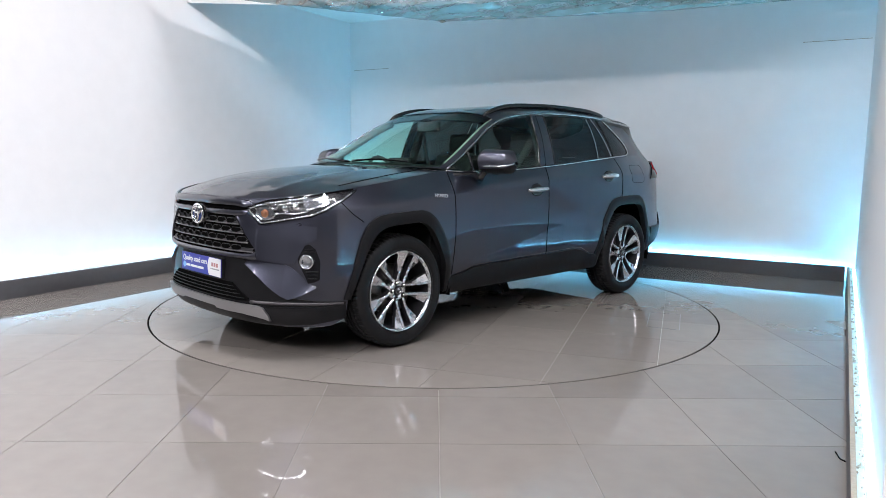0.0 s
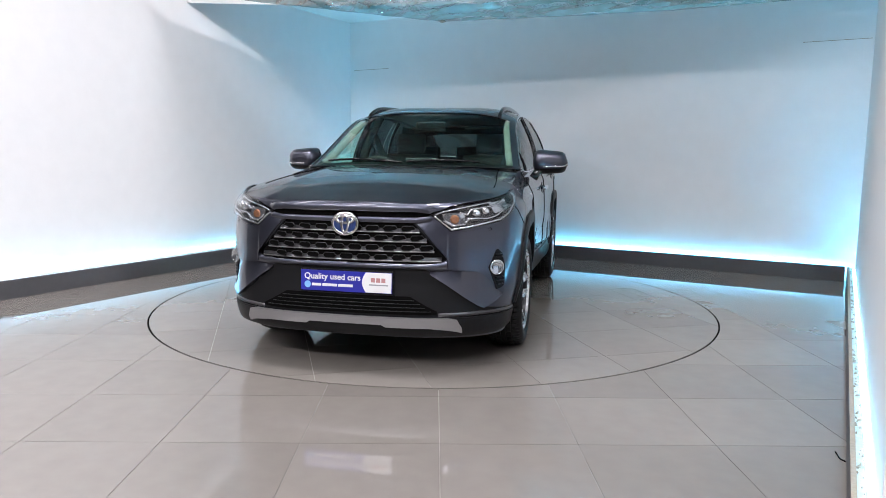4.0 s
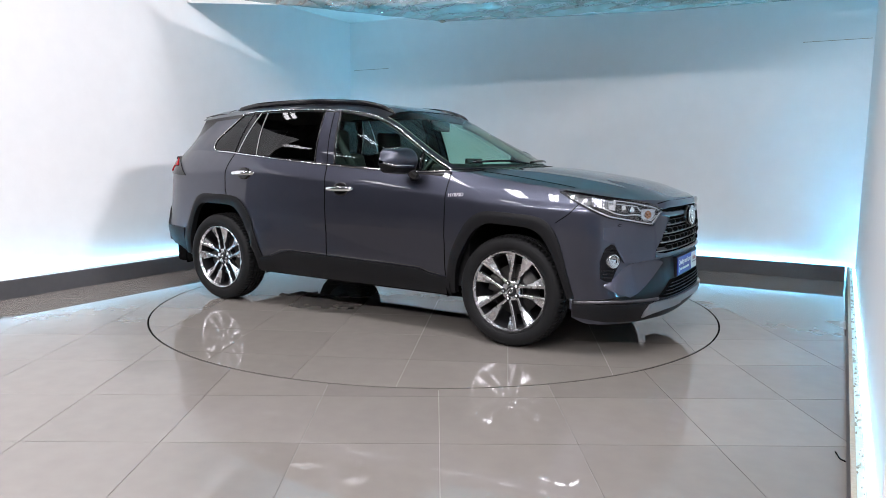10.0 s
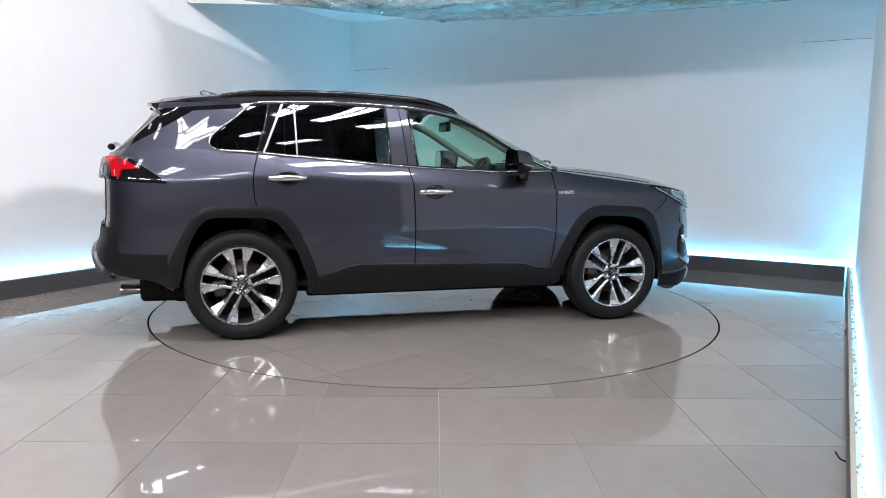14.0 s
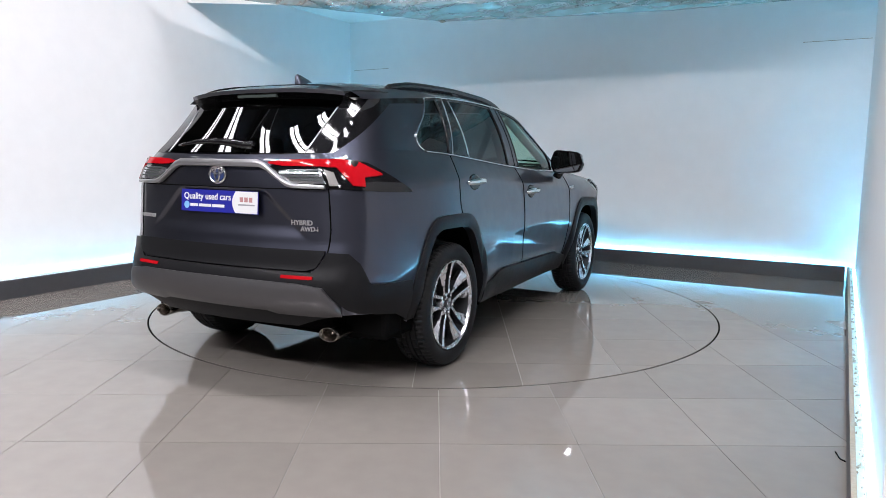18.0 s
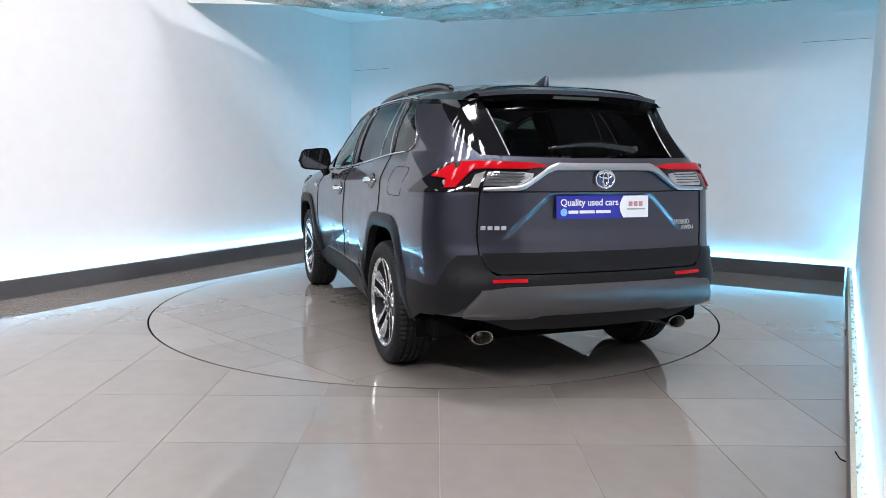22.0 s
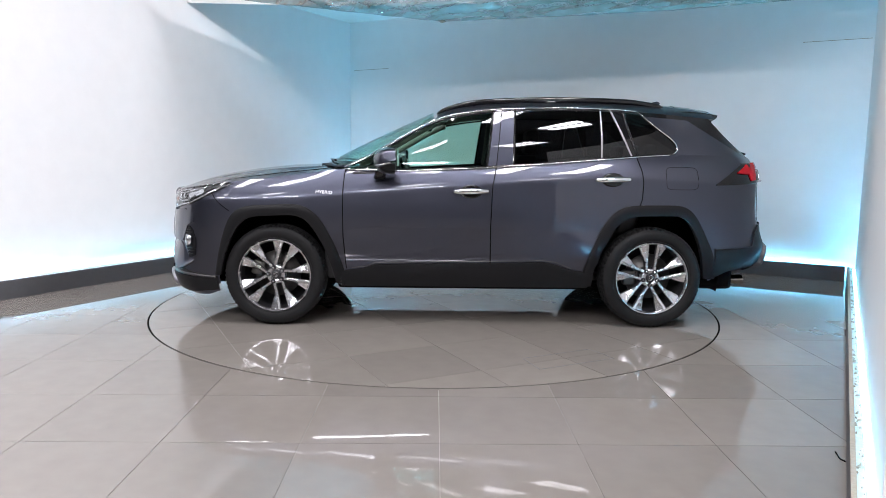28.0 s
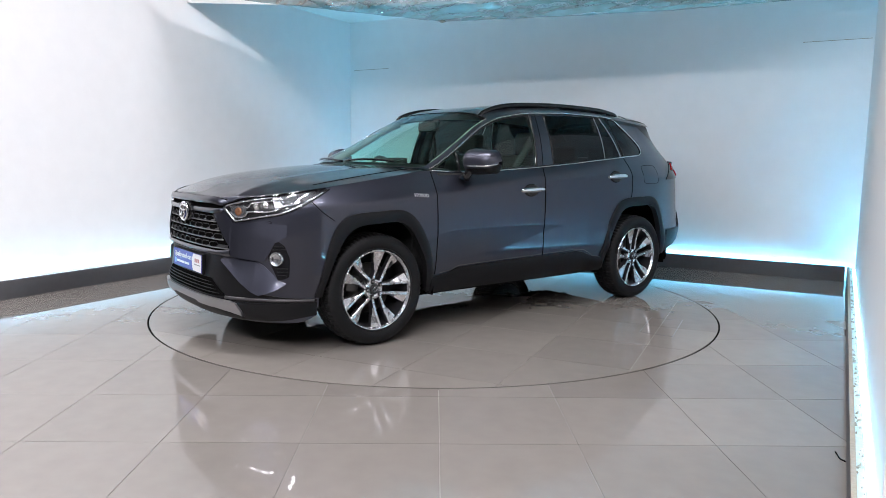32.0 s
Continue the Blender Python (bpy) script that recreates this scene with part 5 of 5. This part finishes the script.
def dress_sides(car):
    cover("sill_trim", [("s", 0.885, 0.279, 0.392), ("s", 0.727, 0.278, 0.411), ("s", 0.640, 0.278, 0.440), ("s", -0.197, 0.281, 0.462), ("s", -0.56, 0.284, 0.474), ("s", -0.65, 0.284, 0.456), ("s", -0.763, 0.286, 0.418), ("s", -0.89, 0.288, 0.400)],
          CLAD, car, out=0.014, n=50, m=8, crown=0.010, back=0.03, label="black plastic sill trim")
    # thin silver bar in place of the glint where the doors meet the sill trim
    gap_line(car, [("s", 0.80, 0.414), ("s", 0.70, 0.426), ("s", 0.635, 0.452), ("s", -0.197, 0.473), ("s", -0.56, 0.483), ("s", -0.655, 0.473), ("s", -0.765, 0.427)], "sill_glint", 0.0028, DULLSILVER)
    gap_line(car, [("s", 0.850, 1.105), ("s", 0.855, 1.057), ("s", 0.860, 0.918), ("s", 0.858, 0.639), ("s", 0.842, 0.41)])
    gap_line(car, [("s", -0.224, 1.137), ("s", -0.197, 1.009), ("s", -0.186, 0.73), ("s", -0.188, 0.47), ("s", -0.19, 0.30)], r=0.004)
    gap_line(car, [("s", -1.225, 1.215), ("s", -1.250, 1.12), ("s", -1.258, 1.04), ("s", -1.252, 0.93), ("s", -1.230, 0.86)])
    for sd in (1, -1):
        top = [cabin(x, 1.0, 0.004) for x in np.linspace(0.855, -1.30, 60)]
        rear = [cabin(QUARTER(f), f, 0.004) for f in np.linspace(0.98, 0.02, 28)]
        low = [cabin(x, 0.0, 0.006) for x in np.linspace(-1.47, 0.855, 60)]
        for name, path, r in (("window_trim", top, 0.0058), ("window_surround", rear, 0.0048), ("belt_trim", low, 0.0050)):
            tube(name, [(p.x, sd * p.y, p.z) for p in path], r, CHROME, car, sides=8, label="chrome window trim")
        # inner black border of the glass
        for f in (0.02, 0.965):
            tube("glass_seal", [(p.x, sd * (p.y), p.z) for p in (cabin(x, f, -0.001) for x in np.linspace(0.80, -1.33, 50))], 0.008, GLOSS, car, sides=6)
        for b, t in ((-0.155, -0.212), (-0.345, -0.363), (-1.235, -1.14)):
            tube("glass_seal", [(p.x, sd * p.y, p.z) for p in (cabin(b + (t - b) * f, f, 0.0) for f in np.linspace(0, 1, 12))], 0.010, GLOSS, car, sides=6)
        tube("door_gap", [(p.x, sd * p.y, p.z) for p in (cabin(-0.224 - 0.045 * f, f, 0.005) for f in np.linspace(0, 1, 12))], 0.003, DARK, car, sides=6)
        # quarter-light bar of the front door
        tube("glass_bar", [(p.x, sd * p.y, p.z) for p in (cabin(0.60 + 0.0 * f, f, 0.001) for f in np.linspace(0, 1, 6))], 0.010, GLOSS, car, sides=6)
        # handles
        for x, z in ((-0.045, 0.968), (-1.042, 1.060)):
            handle(car, x, z, sd)
        mirror(car, sd)
        # roof rail
        path = []
        for k in range(41):
            t = k / 40
            x = 0.20 - 1.68 * t
            lift = 0.022 * min(1, 7 * t, 7 * (1 - t)) ** 0.7 - 0.004
            p = roof_point(x, 0.545 - 0.02 * t)
            path.append((p.x, sd * p.y, p.z + lift))
        rail = tube("roof_rail", path, lambda t: 0.017 if 0.02 < t < 0.98 else 0.008, GLOSS, car, sides=10, flat=1.25, label="black roof rail")
        for t in (0.05, 0.5, 0.95):
            x = 0.20 - 1.68 * t
            p = roof_point(x, 0.545 - 0.02 * t)
            part("rail_foot", box_bm(x - 0.045, x + 0.045, sd * p.y - 0.013, sd * p.y + 0.014, p.z - 0.02, p.z + 0.012, 0.008), GLOSS, rail)
        # word on the wing
        m = skin_pose("s", 0.965, 0.958, sd)
        words("wing_badge", "HYBRID", 0.034, BADGESILVER, car, m @ Matrix.Translation((-0.085, 0, 0)) @ Matrix.Rotation(radians(-4 * sd), 4, "Z"), 0.0015, 0.0002)["label"] = "chrome word on the front wing"
    # fuel flap on the left side only
    path = []
    for k in range(40):
        a = 2 * math.pi * k / 40
        ca, sa = math.cos(a), math.sin(a)
        sx, sz = math.copysign(abs(ca) ** 0.35, ca), math.copysign(abs(sa) ** 0.35, sa)
        path.append(on_skin("s", -1.536 + 0.115 * sx, 1.075 + 0.078 * sz, 0.0005))
    tube("fuel_flap_gap", path, 0.0015, DARK, car, sides=6, closed=True)
    # shark fin and wipers
    bm = bmesh.new()
    base = roof_point(-1.52, 0)
    rows = []
    for k in range(9):
        t = k / 8
        x = -1.44 - 0.17 * t
        h = 0.068 * (t ** 0.7) * (1 if t < 0.92 else 0.75)
        w = 0.024 * (1 - 0.35 * t)
        z = roof_point(x, 0).z - 0.003
        rows.append([(x, w, z), (x, w * 0.6, z + h * 0.5), (x - 0.01, 0.004, z + h), (x - 0.01, -0.004, z + h), (x, -w * 0.6, z + h * 0.5), (x, -w, z)])
    grid_faces(bm, rows)
    bm.faces.new([v for v in list(bm.verts)[-6:]][::-1])
    bmesh.ops.recalc_face_normals(bm, faces=list(bm.faces))
    part("roof_aerial", bm, PAINT, car, "shark fin aerial", smooth=True)
    for y0, y1 in ((-0.62, -0.02), (0.02, 0.52)):
        path = [Vector((1.09 - 0.23 * (y / 0.8) ** 2 - 0.035, y, 1.175 + 0.012 * math.sin(6 * (y - y0)))) for y in np.linspace(y0, y1, 12)]
        tube("wiper", path, 0.008, GLOSS, car, sides=6, label="black wiper blade")
    cowl = [[Vector((1.13 - 0.25 * (y / 0.8) ** 2 - dx, y, 1.149 + dz - 0.02 * (y / 0.8) ** 2)) for dx, dz in ((0, 0), (0.05, 0.004), (0.10, 0.02))] for y in np.linspace(-0.78, 0.78, 31)]
    bm = bmesh.new()
    grid_faces(bm, cowl)
    bmesh.ops.recalc_face_normals(bm, faces=list(bm.faces))
    part("cowl", bm, CLAD, car, "black plastic cowl", smooth=True)


def handle(car, x, z, sd):
    p = on_skin("s", x, z, 0.0, sd)
    m = facing(p, (0, sd, 0.08)) @ Matrix.Rotation(radians(1.5), 4, "Z")
    bm = lathe_at([(0.0, 0.004), (0.060, 0.005), (0.074, 0.004), (0.080, -0.003)], m @ Matrix.Diagonal((1.0, 0.62, 1, 1)), 32)
    cup = part("door_handle", bm, GLOSS, car, "chrome door handle over a dark cup", smooth=True)
    pts = []
    for k in range(17):
        t = k / 16
        pts.append(m @ Vector((-0.128 + 0.256 * t, 0.002 * math.sin(math.pi * t), 0.012 + 0.020 * math.sin(math.pi * t) ** 0.5)))
    tube("grip", pts, lambda t: 0.008 + 0.011 * math.sin(math.pi * t) ** 0.4, CHROME, cup, sides=10, flat=1.1)


def mirror(car, sd):
    """Door mirror: painted shell over a black foot, silver indicator, real mirror glass."""
    bm = bmesh.new()
    rows = []
    for i in range(13):
        u = i / 12
        y = 0.855 + 0.255 * u
        w = max(0.3, (1 - abs(2 * u - 1) ** 7) ** 0.5)
        hi, lo = 1.172 + 0.106 * w - 0.022 * u, 1.172 - 0.084 * w + 0.014 * u
        d = 0.165 * w * (1 - 0.30 * u)
        row = []
        for k in range(17):
            a = math.pi * k / 16
            row.append(Vector((0.475 + d * math.sin(a) ** 0.6 + 0.02 * (1 - u), y, (hi + lo) / 2 + (hi - lo) / 2 * math.cos(a))))
        rows.append(row)
    grid_faces(bm, rows if sd > 0 else mirrored(rows), flip=sd < 0)
    bmesh.ops.recalc_face_normals(bm, faces=list(bm.faces))
    shell = part("door_mirror", bm, PAINT, car, "painted door mirror with a silver indicator", smooth=True)
    rim = [Vector((0.472, sd * r[k].y, r[k].z)) for r in rows for k in (0,)] + [Vector((0.472, sd * r[-1].y, r[-1].z)) for r in reversed(rows)]
    bm = bmesh.new()
    bm.faces.new([bm.verts.new(p) for p in rim])
    part("mirror_back", bm, GLOSS, shell)
    c = sum(rim, Vector()) / len(rim)
    bm = bmesh.new()
    bm.faces.new([bm.verts.new(c + (p - c) * 0.88 + Vector((-0.006, 0, 0))) for p in rim])
    part("mirror_glass", bm, MIRRORGLASS, shell, "mirror glass")
    low = [[Vector((p.x + 0.003, p.y, p.z - 0.002)) for p in r[11:]] for r in rows]
    bm = bmesh.new()
    grid_faces(bm, low if sd > 0 else mirrored(low), flip=sd < 0)
    bmesh.ops.recalc_face_normals(bm, faces=list(bm.faces))
    part("lower_shell", bm, CLAD, shell, smooth=True)
    tube("indicator", [(r[10].x + 0.004, sd * r[10].y, r[10].z) for r in rows[4:]], 0.006, REFLECTOR, shell, sides=6, label="clear indicator strip")
    foot = [Vector((0.60, sd * 0.865, 1.06)), Vector((0.595, sd * 0.885, 1.09)), Vector((0.575, sd * 0.91, 1.125)), Vector((0.565, sd * 0.94, 1.15))]
    tube("mirror_foot", foot, lambda t: 0.046 - 0.012 * t, GLOSS, shell, sides=10, flat=0.7, label="black mirror foot")


def dress_rear(car):
    # roof spoiler with a dark underside and a high brake light
    rows, under = [], []
    for k in range(49):
        y = -0.605 + 1.21 * k / 48
        e = abs(y) / 0.605
        a = roof_point(-1.60 + 0.05 * e ** 4, y * 0.975)
        tip = Vector((-1.965 + 0.075 * e ** 2.6, y * 0.885, 1.560 - 0.022 * e ** 3))
        rows.append([a + Vector((0, 0, 0.003)), a.lerp(tip, 0.35) + Vector((0, 0, 0.012)), a.lerp(tip, 0.7) + Vector((0, 0, 0.009)), tip, tip + Vector((0.006, 0, -0.020))])
        under.append([tip + Vector((0.006, 0, -0.020)), tip + Vector((0.05, 0, -0.050)), Vector((-1.84 + 0.05 * e ** 3, y * 0.93, 1.462 - 0.030 * e ** 3))])
    bm = bmesh.new()
    grid_faces(bm, rows)
    bmesh.ops.recalc_face_normals(bm, faces=list(bm.faces))
    sp = part("roof_spoiler", bm, PAINT, car, "painted roof spoiler", smooth=True)
    sharp(sp, 40)
    bm = bmesh.new()
    grid_faces(bm, under)
    bmesh.ops.recalc_face_normals(bm, faces=list(bm.faces))
    part("spoiler_underside", bm, GLOSS, sp, smooth=True)
    for k in (0, -1):
        bm = bmesh.new()
        bm.faces.new([bm.verts.new(p) for p in rows[k] + under[k][1:]])
        part("spoiler_end", bm, GLOSS, sp)
    part("high_brake_light", box_bm(-1.950, -1.925, -0.135, 0.135, 1.516, 1.532, 0.004), DARKLENS, sp, "smoked high brake light")
    # tail lamps
    for sd, tag in ((1, "l"), (-1, "r")):
        house = cover("tail_lamp", [("r", 0.355, 1.135, 1.150), ("r", 0.44, 1.078, 1.178), ("r", 0.66, 1.050, 1.188), ("s", -2.08, 1.042, 1.186), ("s", -2.00, 1.036, 1.170), ("s", -1.93, 1.032, 1.130), ("s", -1.78, 1.028, 1.036)],
                      GLOSS, car, out=0.010, n=34, sides=tag, label="red and clear tail lamp")[0]
        cover("red_lens", [("r", 0.362, 1.164, 1.172), ("r", 0.45, 1.154, 1.182), ("r", 0.66, 1.152, 1.185), ("r", 0.725, 1.146, 1.184), ("s", -2.105, 1.062, 1.182), ("s", -2.062, 1.056, 1.177), ("s", -2.050, 1.100, 1.174), ("s", -1.955, 1.108, 1.116)], RED, house, out=0.019, n=48, sides=tag, m=8, back=0.013, label="red lens")
        cover("clear_lens", [("r", 0.42, 1.100, 1.132), ("r", 0.48, 1.074, 1.138), ("r", 0.62, 1.072, 1.140), ("r", 0.652, 1.072, 1.140)], REFLECTOR, house, out=0.020, n=14, sides=tag, m=4, crown=0.005, back=0.012, label="clear reversing lens")
        for z in (1.086, 1.100, 1.114, 1.128):
            cover("lens_rib", [("r", 0.47, z, z + 0.004), ("r", 0.55, z, z + 0.004), ("r", 0.64, z, z + 0.004)], DARKLENS, house, out=0.0275, n=8, sides=tag, m=1, back=0.008)
        cover("clear_lens", [("r", 0.668, 1.062, 1.138), ("r", 0.706, 1.062, 1.122)], WARMLENS, house, out=0.020, n=6, sides=tag, m=4, back=0.012)
    cover("chrome_garnish", [("r", 0.0, 1.150, 1.180), ("r", 0.30, 1.148, 1.180), ("r", 0.345, 1.132, 1.165), ("r", 0.44, 1.060, 1.088), ("r", 0.48, 1.050, 1.072), ("r", 0.645, 1.048, 1.062)][::-1], SATIN, car, out=0.030, n=50, sides="c", m=4, crown=0.006, back=0.022, label="satin silver tailgate garnish")
    emblem(car, facing(on_skin("r", 0.0, 1.108, 0.004), (-1, 0, 0.03)), 0.84)
    m = facing(on_skin("r", 0.0, 0.970, 0.012), (-1, 0, 0.06))
    dealer_plate(car, m)
    # chrome model mark as plain bars, chrome words at the other end
    for k in range(4):
        p = on_skin("r", 0.628 - 0.033 * k, 0.872, 0.003)
        part("badge_bar", box_bm(p.x - 0.002, p.x + 0.002, p.y - 0.0135, p.y + 0.0135, 0.8625, 0.8815, 0.003), BADGESILVER, car)
    for text, y, z, size in (("HYBRID", 0.448, 0.882, 0.034), ("AWD-i", 0.500, 0.852, 0.032)):
        words("tailgate_badge", text, size, BADGESILVER, car, skin_pose("r", y + 0.06, z, -1, 0.003) @ Matrix.Translation((-0.06, 0, 0)), 0.002, 0.0006)["label"] = "chrome word on the tailgate"
    # lower tailgate, bumper, silver diffuser
    cover("lower_tailgate", [("r", 0.0, 0.646, 0.750), ("r", 0.55, 0.646, 0.750), ("r", 0.60, 0.668, 0.750), ("r", 0.635, 0.735, 0.750)][::-1], CLAD, car, out=0.016, n=40, sides="c", m=6, crown=0.0, label="dark lower tailgate trim")
    cover("bumper_top", [("r", 0.0, 0.590, 0.640), ("r", 0.58, 0.590, 0.640), ("r", 0.62, 0.575, 0.690), ("r", 0.645, 0.56, 0.742), ("r", 0.735, 0.470, 0.738), ("r", 0.775, 0.445, 0.690), ("r", 0.812, 0.44, 0.592), ("s", -2.02, 0.432, 0.586), ("s", -1.90, 0.415, 0.580), ("s", -1.79, 0.36, 0.577)][::-1], CLAD, car, out=0.014, n=40, sides="c", m=6, label="black rear bumper")
    cover("bumper_low", [("r", 0.0, 0.36, 0.46), ("r", 0.48, 0.365, 0.46), ("r", 0.60, 0.41, 0.46), ("r", 0.68, 0.432, 0.46)][::-1], CLAD, car, out=0.012, n=40, sides="c", m=4)
    cover("diffuser", [("r", 0.0, 0.462, 0.594), ("r", 0.34, 0.462, 0.592), ("r", 0.40, 0.446, 0.591), ("r", 0.52, 0.446, 0.590), ("r", 0.645, 0.446, 0.578), ("r", 0.715, 0.452, 0.480)][::-1], DULLSILVER, car, out=0.036, n=40, sides="c", m=8, crown=0.012, back=0.03, label="dull silver rear skid panel")
    cover("rear_reflector", [("r", 0.425, 0.609, 0.624), ("r", 0.595, 0.609, 0.624)], RED, car, out=0.018, n=10, m=3, label="red bumper reflector")
    gap_line(car, [("r", 0.0, 0.644), ("r", 0.56, 0.644), ("r", 0.61, 0.672), ("r", 0.645, 0.74), ("r", 0.655, 0.85), ("r", 0.655, 1.05)], "tailgate_gap", 0.004)
    # near-black bar laid on the paint for the shade in the tailgate's crease
    gap_line(car, [("r", 0.0, 1.046), ("r", 0.44, 1.046), ("r", 0.64, 1.046)], "crease_shade", 0.003)
    for sd in (1, -1):
        bm = lathe([(0.050, -0.16), (0.056, -0.02), (0.060, 0.0), (0.056, 0.004), (0.050, 0.0), (0.048, -0.12)], 32)
        bm.transform(Matrix.Translation((-2.115, sd * 0.588, 0.312)) @ Matrix.Rotation(radians(90), 4, "Z") @ Matrix.Diagonal((1.0, 1.0, 0.62, 1)))
        bmesh.ops.recalc_face_normals(bm, faces=list(bm.faces))
        part("exhaust_tip", bm, EXHAUST, car, "oval chrome exhaust tip", smooth=True)
    part("silencer", box_bm(-1.95, -1.78, -0.50, 0.50, 0.28, 0.40, 0.03), DARK, car)
    # rear wiper
    path = [Vector((-2.215 + 0.012 * t, 0.30 - 0.50 * t, 1.255 + 0.022 * math.sin(math.pi * min(1, t * 1.1)))) for t in np.linspace(0, 1, 14)]
    tube("rear_wiper", path, lambda t: 0.008 + 0.016 * t, GLOSS, car, sides=8, label="black rear wiper")



def cushion(name, x0, x1, y0, y1, z0, z1, parent, mat=None, bevel=0.04, lean=0.0):
    bm = box_bm(x0, x1, y0, y1, z0, z1)
    bmesh.ops.bevel(bm, geom=list(bm.edges), offset=bevel, segments=4, affect="EDGES", profile=0.6)
    if lean:
        for v in bm.verts:
            v.co.x -= (v.co.z - z0) * lean
    return part(name, bm, mat or FABRIC, parent, smooth=True)


def furnish(car):
    """Seats, dashboard, wheel and lining that show through the glass."""
    for y in (-0.37, 0.37):
        seat = cushion("front_seat", -0.28, 0.28, y - 0.25, y + 0.25, 0.55, 0.72, car)
        cushion("backrest", -0.38, -0.24, y - 0.24, y + 0.24, 0.66, 1.23, seat, lean=0.30)
        cushion("headrest", -0.56, -0.46, y - 0.13, y + 0.13, 1.24, 1.42, seat, lean=0.1)
    bench = cushion("rear_bench", -1.15, -0.65, -0.64, 0.64, 0.55, 0.70, car)
    cushion("backrest", -1.27, -1.13, -0.64, 0.64, 0.64, 1.18, bench, lean=0.3)
    for y in (-0.42, 0.0, 0.42):
        cushion("headrest", -1.44, -1.35, y - 0.12, y + 0.12, 1.17, 1.32, bench, lean=0.1)
    cushion("dashboard", 0.58, 0.98, -0.74, 0.74, 0.78, 1.13, car, DASH, 0.07)
    cushion("instrument_hood", 0.52, 0.70, -0.55, -0.20, 1.06, 1.16, car, DASH, 0.04)
    cushion("screen", 0.56, 0.585, -0.12, 0.13, 1.06, 1.20, car, GLOSS, 0.01)
    bm = bmesh.new()
    pts = []
    m = facing(Vector((0.42, -0.37, 1.03)), (-1, 0, 0.42))
    tube("steering_wheel", [m @ Vector((0.185 * math.cos(a), 0.185 * math.sin(a), 0)) for a in np.linspace(0, 2 * math.pi, 37)[:-1]], 0.016, FABRIC, car, closed=True)
    bm.free()
    part("wheel_boss", lathe_at([(0.0, 0.03), (0.06, 0.025), (0.08, -0.01)], m), DASH, car, smooth=True)
    for a in (0.0, math.pi, -math.pi / 2):
        tube("wheel_spoke", [m @ Vector((0.05 * math.cos(a), 0.05 * math.sin(a), 0)), m @ Vector((0.18 * math.cos(a), 0.18 * math.sin(a), 0))], 0.014, SATIN, car)
    cushion("rear_view_mirror", 0.24, 0.28, -0.12, 0.12, 1.41, 1.49, car, GLOSS, 0.015)
    # headlining just under the roof
    rows = [[roof_point(x, y * GLASSY(x) * 0.93, -0.03) for y in np.linspace(-1, 1, 13)] for x in np.linspace(0.12, -1.85, 24)]
    bm = bmesh.new()
    grid_faces(bm, rows)
    part("headlining", bm, HEADLINING, car, smooth=True)
    for sd in (1, -1):
        for x0, x1, low in ((0.80, -0.17, 0.40), (-0.21, -0.80, 0.40), (-0.80, -1.22, 0.93)):
            part("door_card", box_bm(x1, x0, sd * 0.80 - 0.02, sd * 0.80 + 0.02, low, 1.10, 0.01), DASH, car)
        tube("pillar_lining", [(p.x - 0.02, sd * (p.y - 0.03), p.z - 0.02) for p in (roof_point(x, GLASSY(x) * 0.95) for x in np.linspace(0.78, 0.15, 12))], 0.03, HEADLINING, car)
        tube("pillar_lining", [(p.x, sd * (p.y - 0.060), p.z) for p in (cabin(-0.25 - 0.04 * f, f) for f in np.linspace(0, 1, 8))], 0.04, DASH, car)
        tube("seat_belt", [(-0.30, sd * 0.66, 1.40), (-0.22, sd * 0.50, 1.10), (-0.10, sd * 0.30, 0.80)], 0.012, FABRIC, car, flat=3)
    cushion("boot_lining", -2.02, -1.30, -0.66, 0.66, 0.90, 0.96, car, DASH, 0.02)
    for sd in (1, -1):
        cushion("boot_side", -2.08, -1.32, sd * 0.70 - 0.03, sd * 0.70 + 0.03, 0.93, 1.19, car, DASH, 0.02)


def wire_scrap():
    """A bent scrap of dark wire on the floor beside the skirting."""
    ob = tube("wire_scrap", [(1.712, -3.000, 0.004), (1.702, -3.03, 0.005), (1.693, -3.066, 0.004), (1.702, -3.093, 0.004)], 0.003, DARK, None, sides=6)
    tagged(ob, "short bent scrap of dark wire on the tiles", "wire")


wire_scrap()


lay_floor()
disc = lay_turntable()
car = build_car()
CAR_AT = Matrix.Translation((-0.203, -0.035, 0))


def motions():
    rows = [(t, Matrix.Rotation(radians(a), 4, "Z")) for t, a in SPIN]
    walk(disc, [(t, Matrix.Translation((0, 0, -0.0035)) @ m) for t, m in rows])
    walk(car, [(t, m @ CAR_AT) for t, m in rows])


motions()
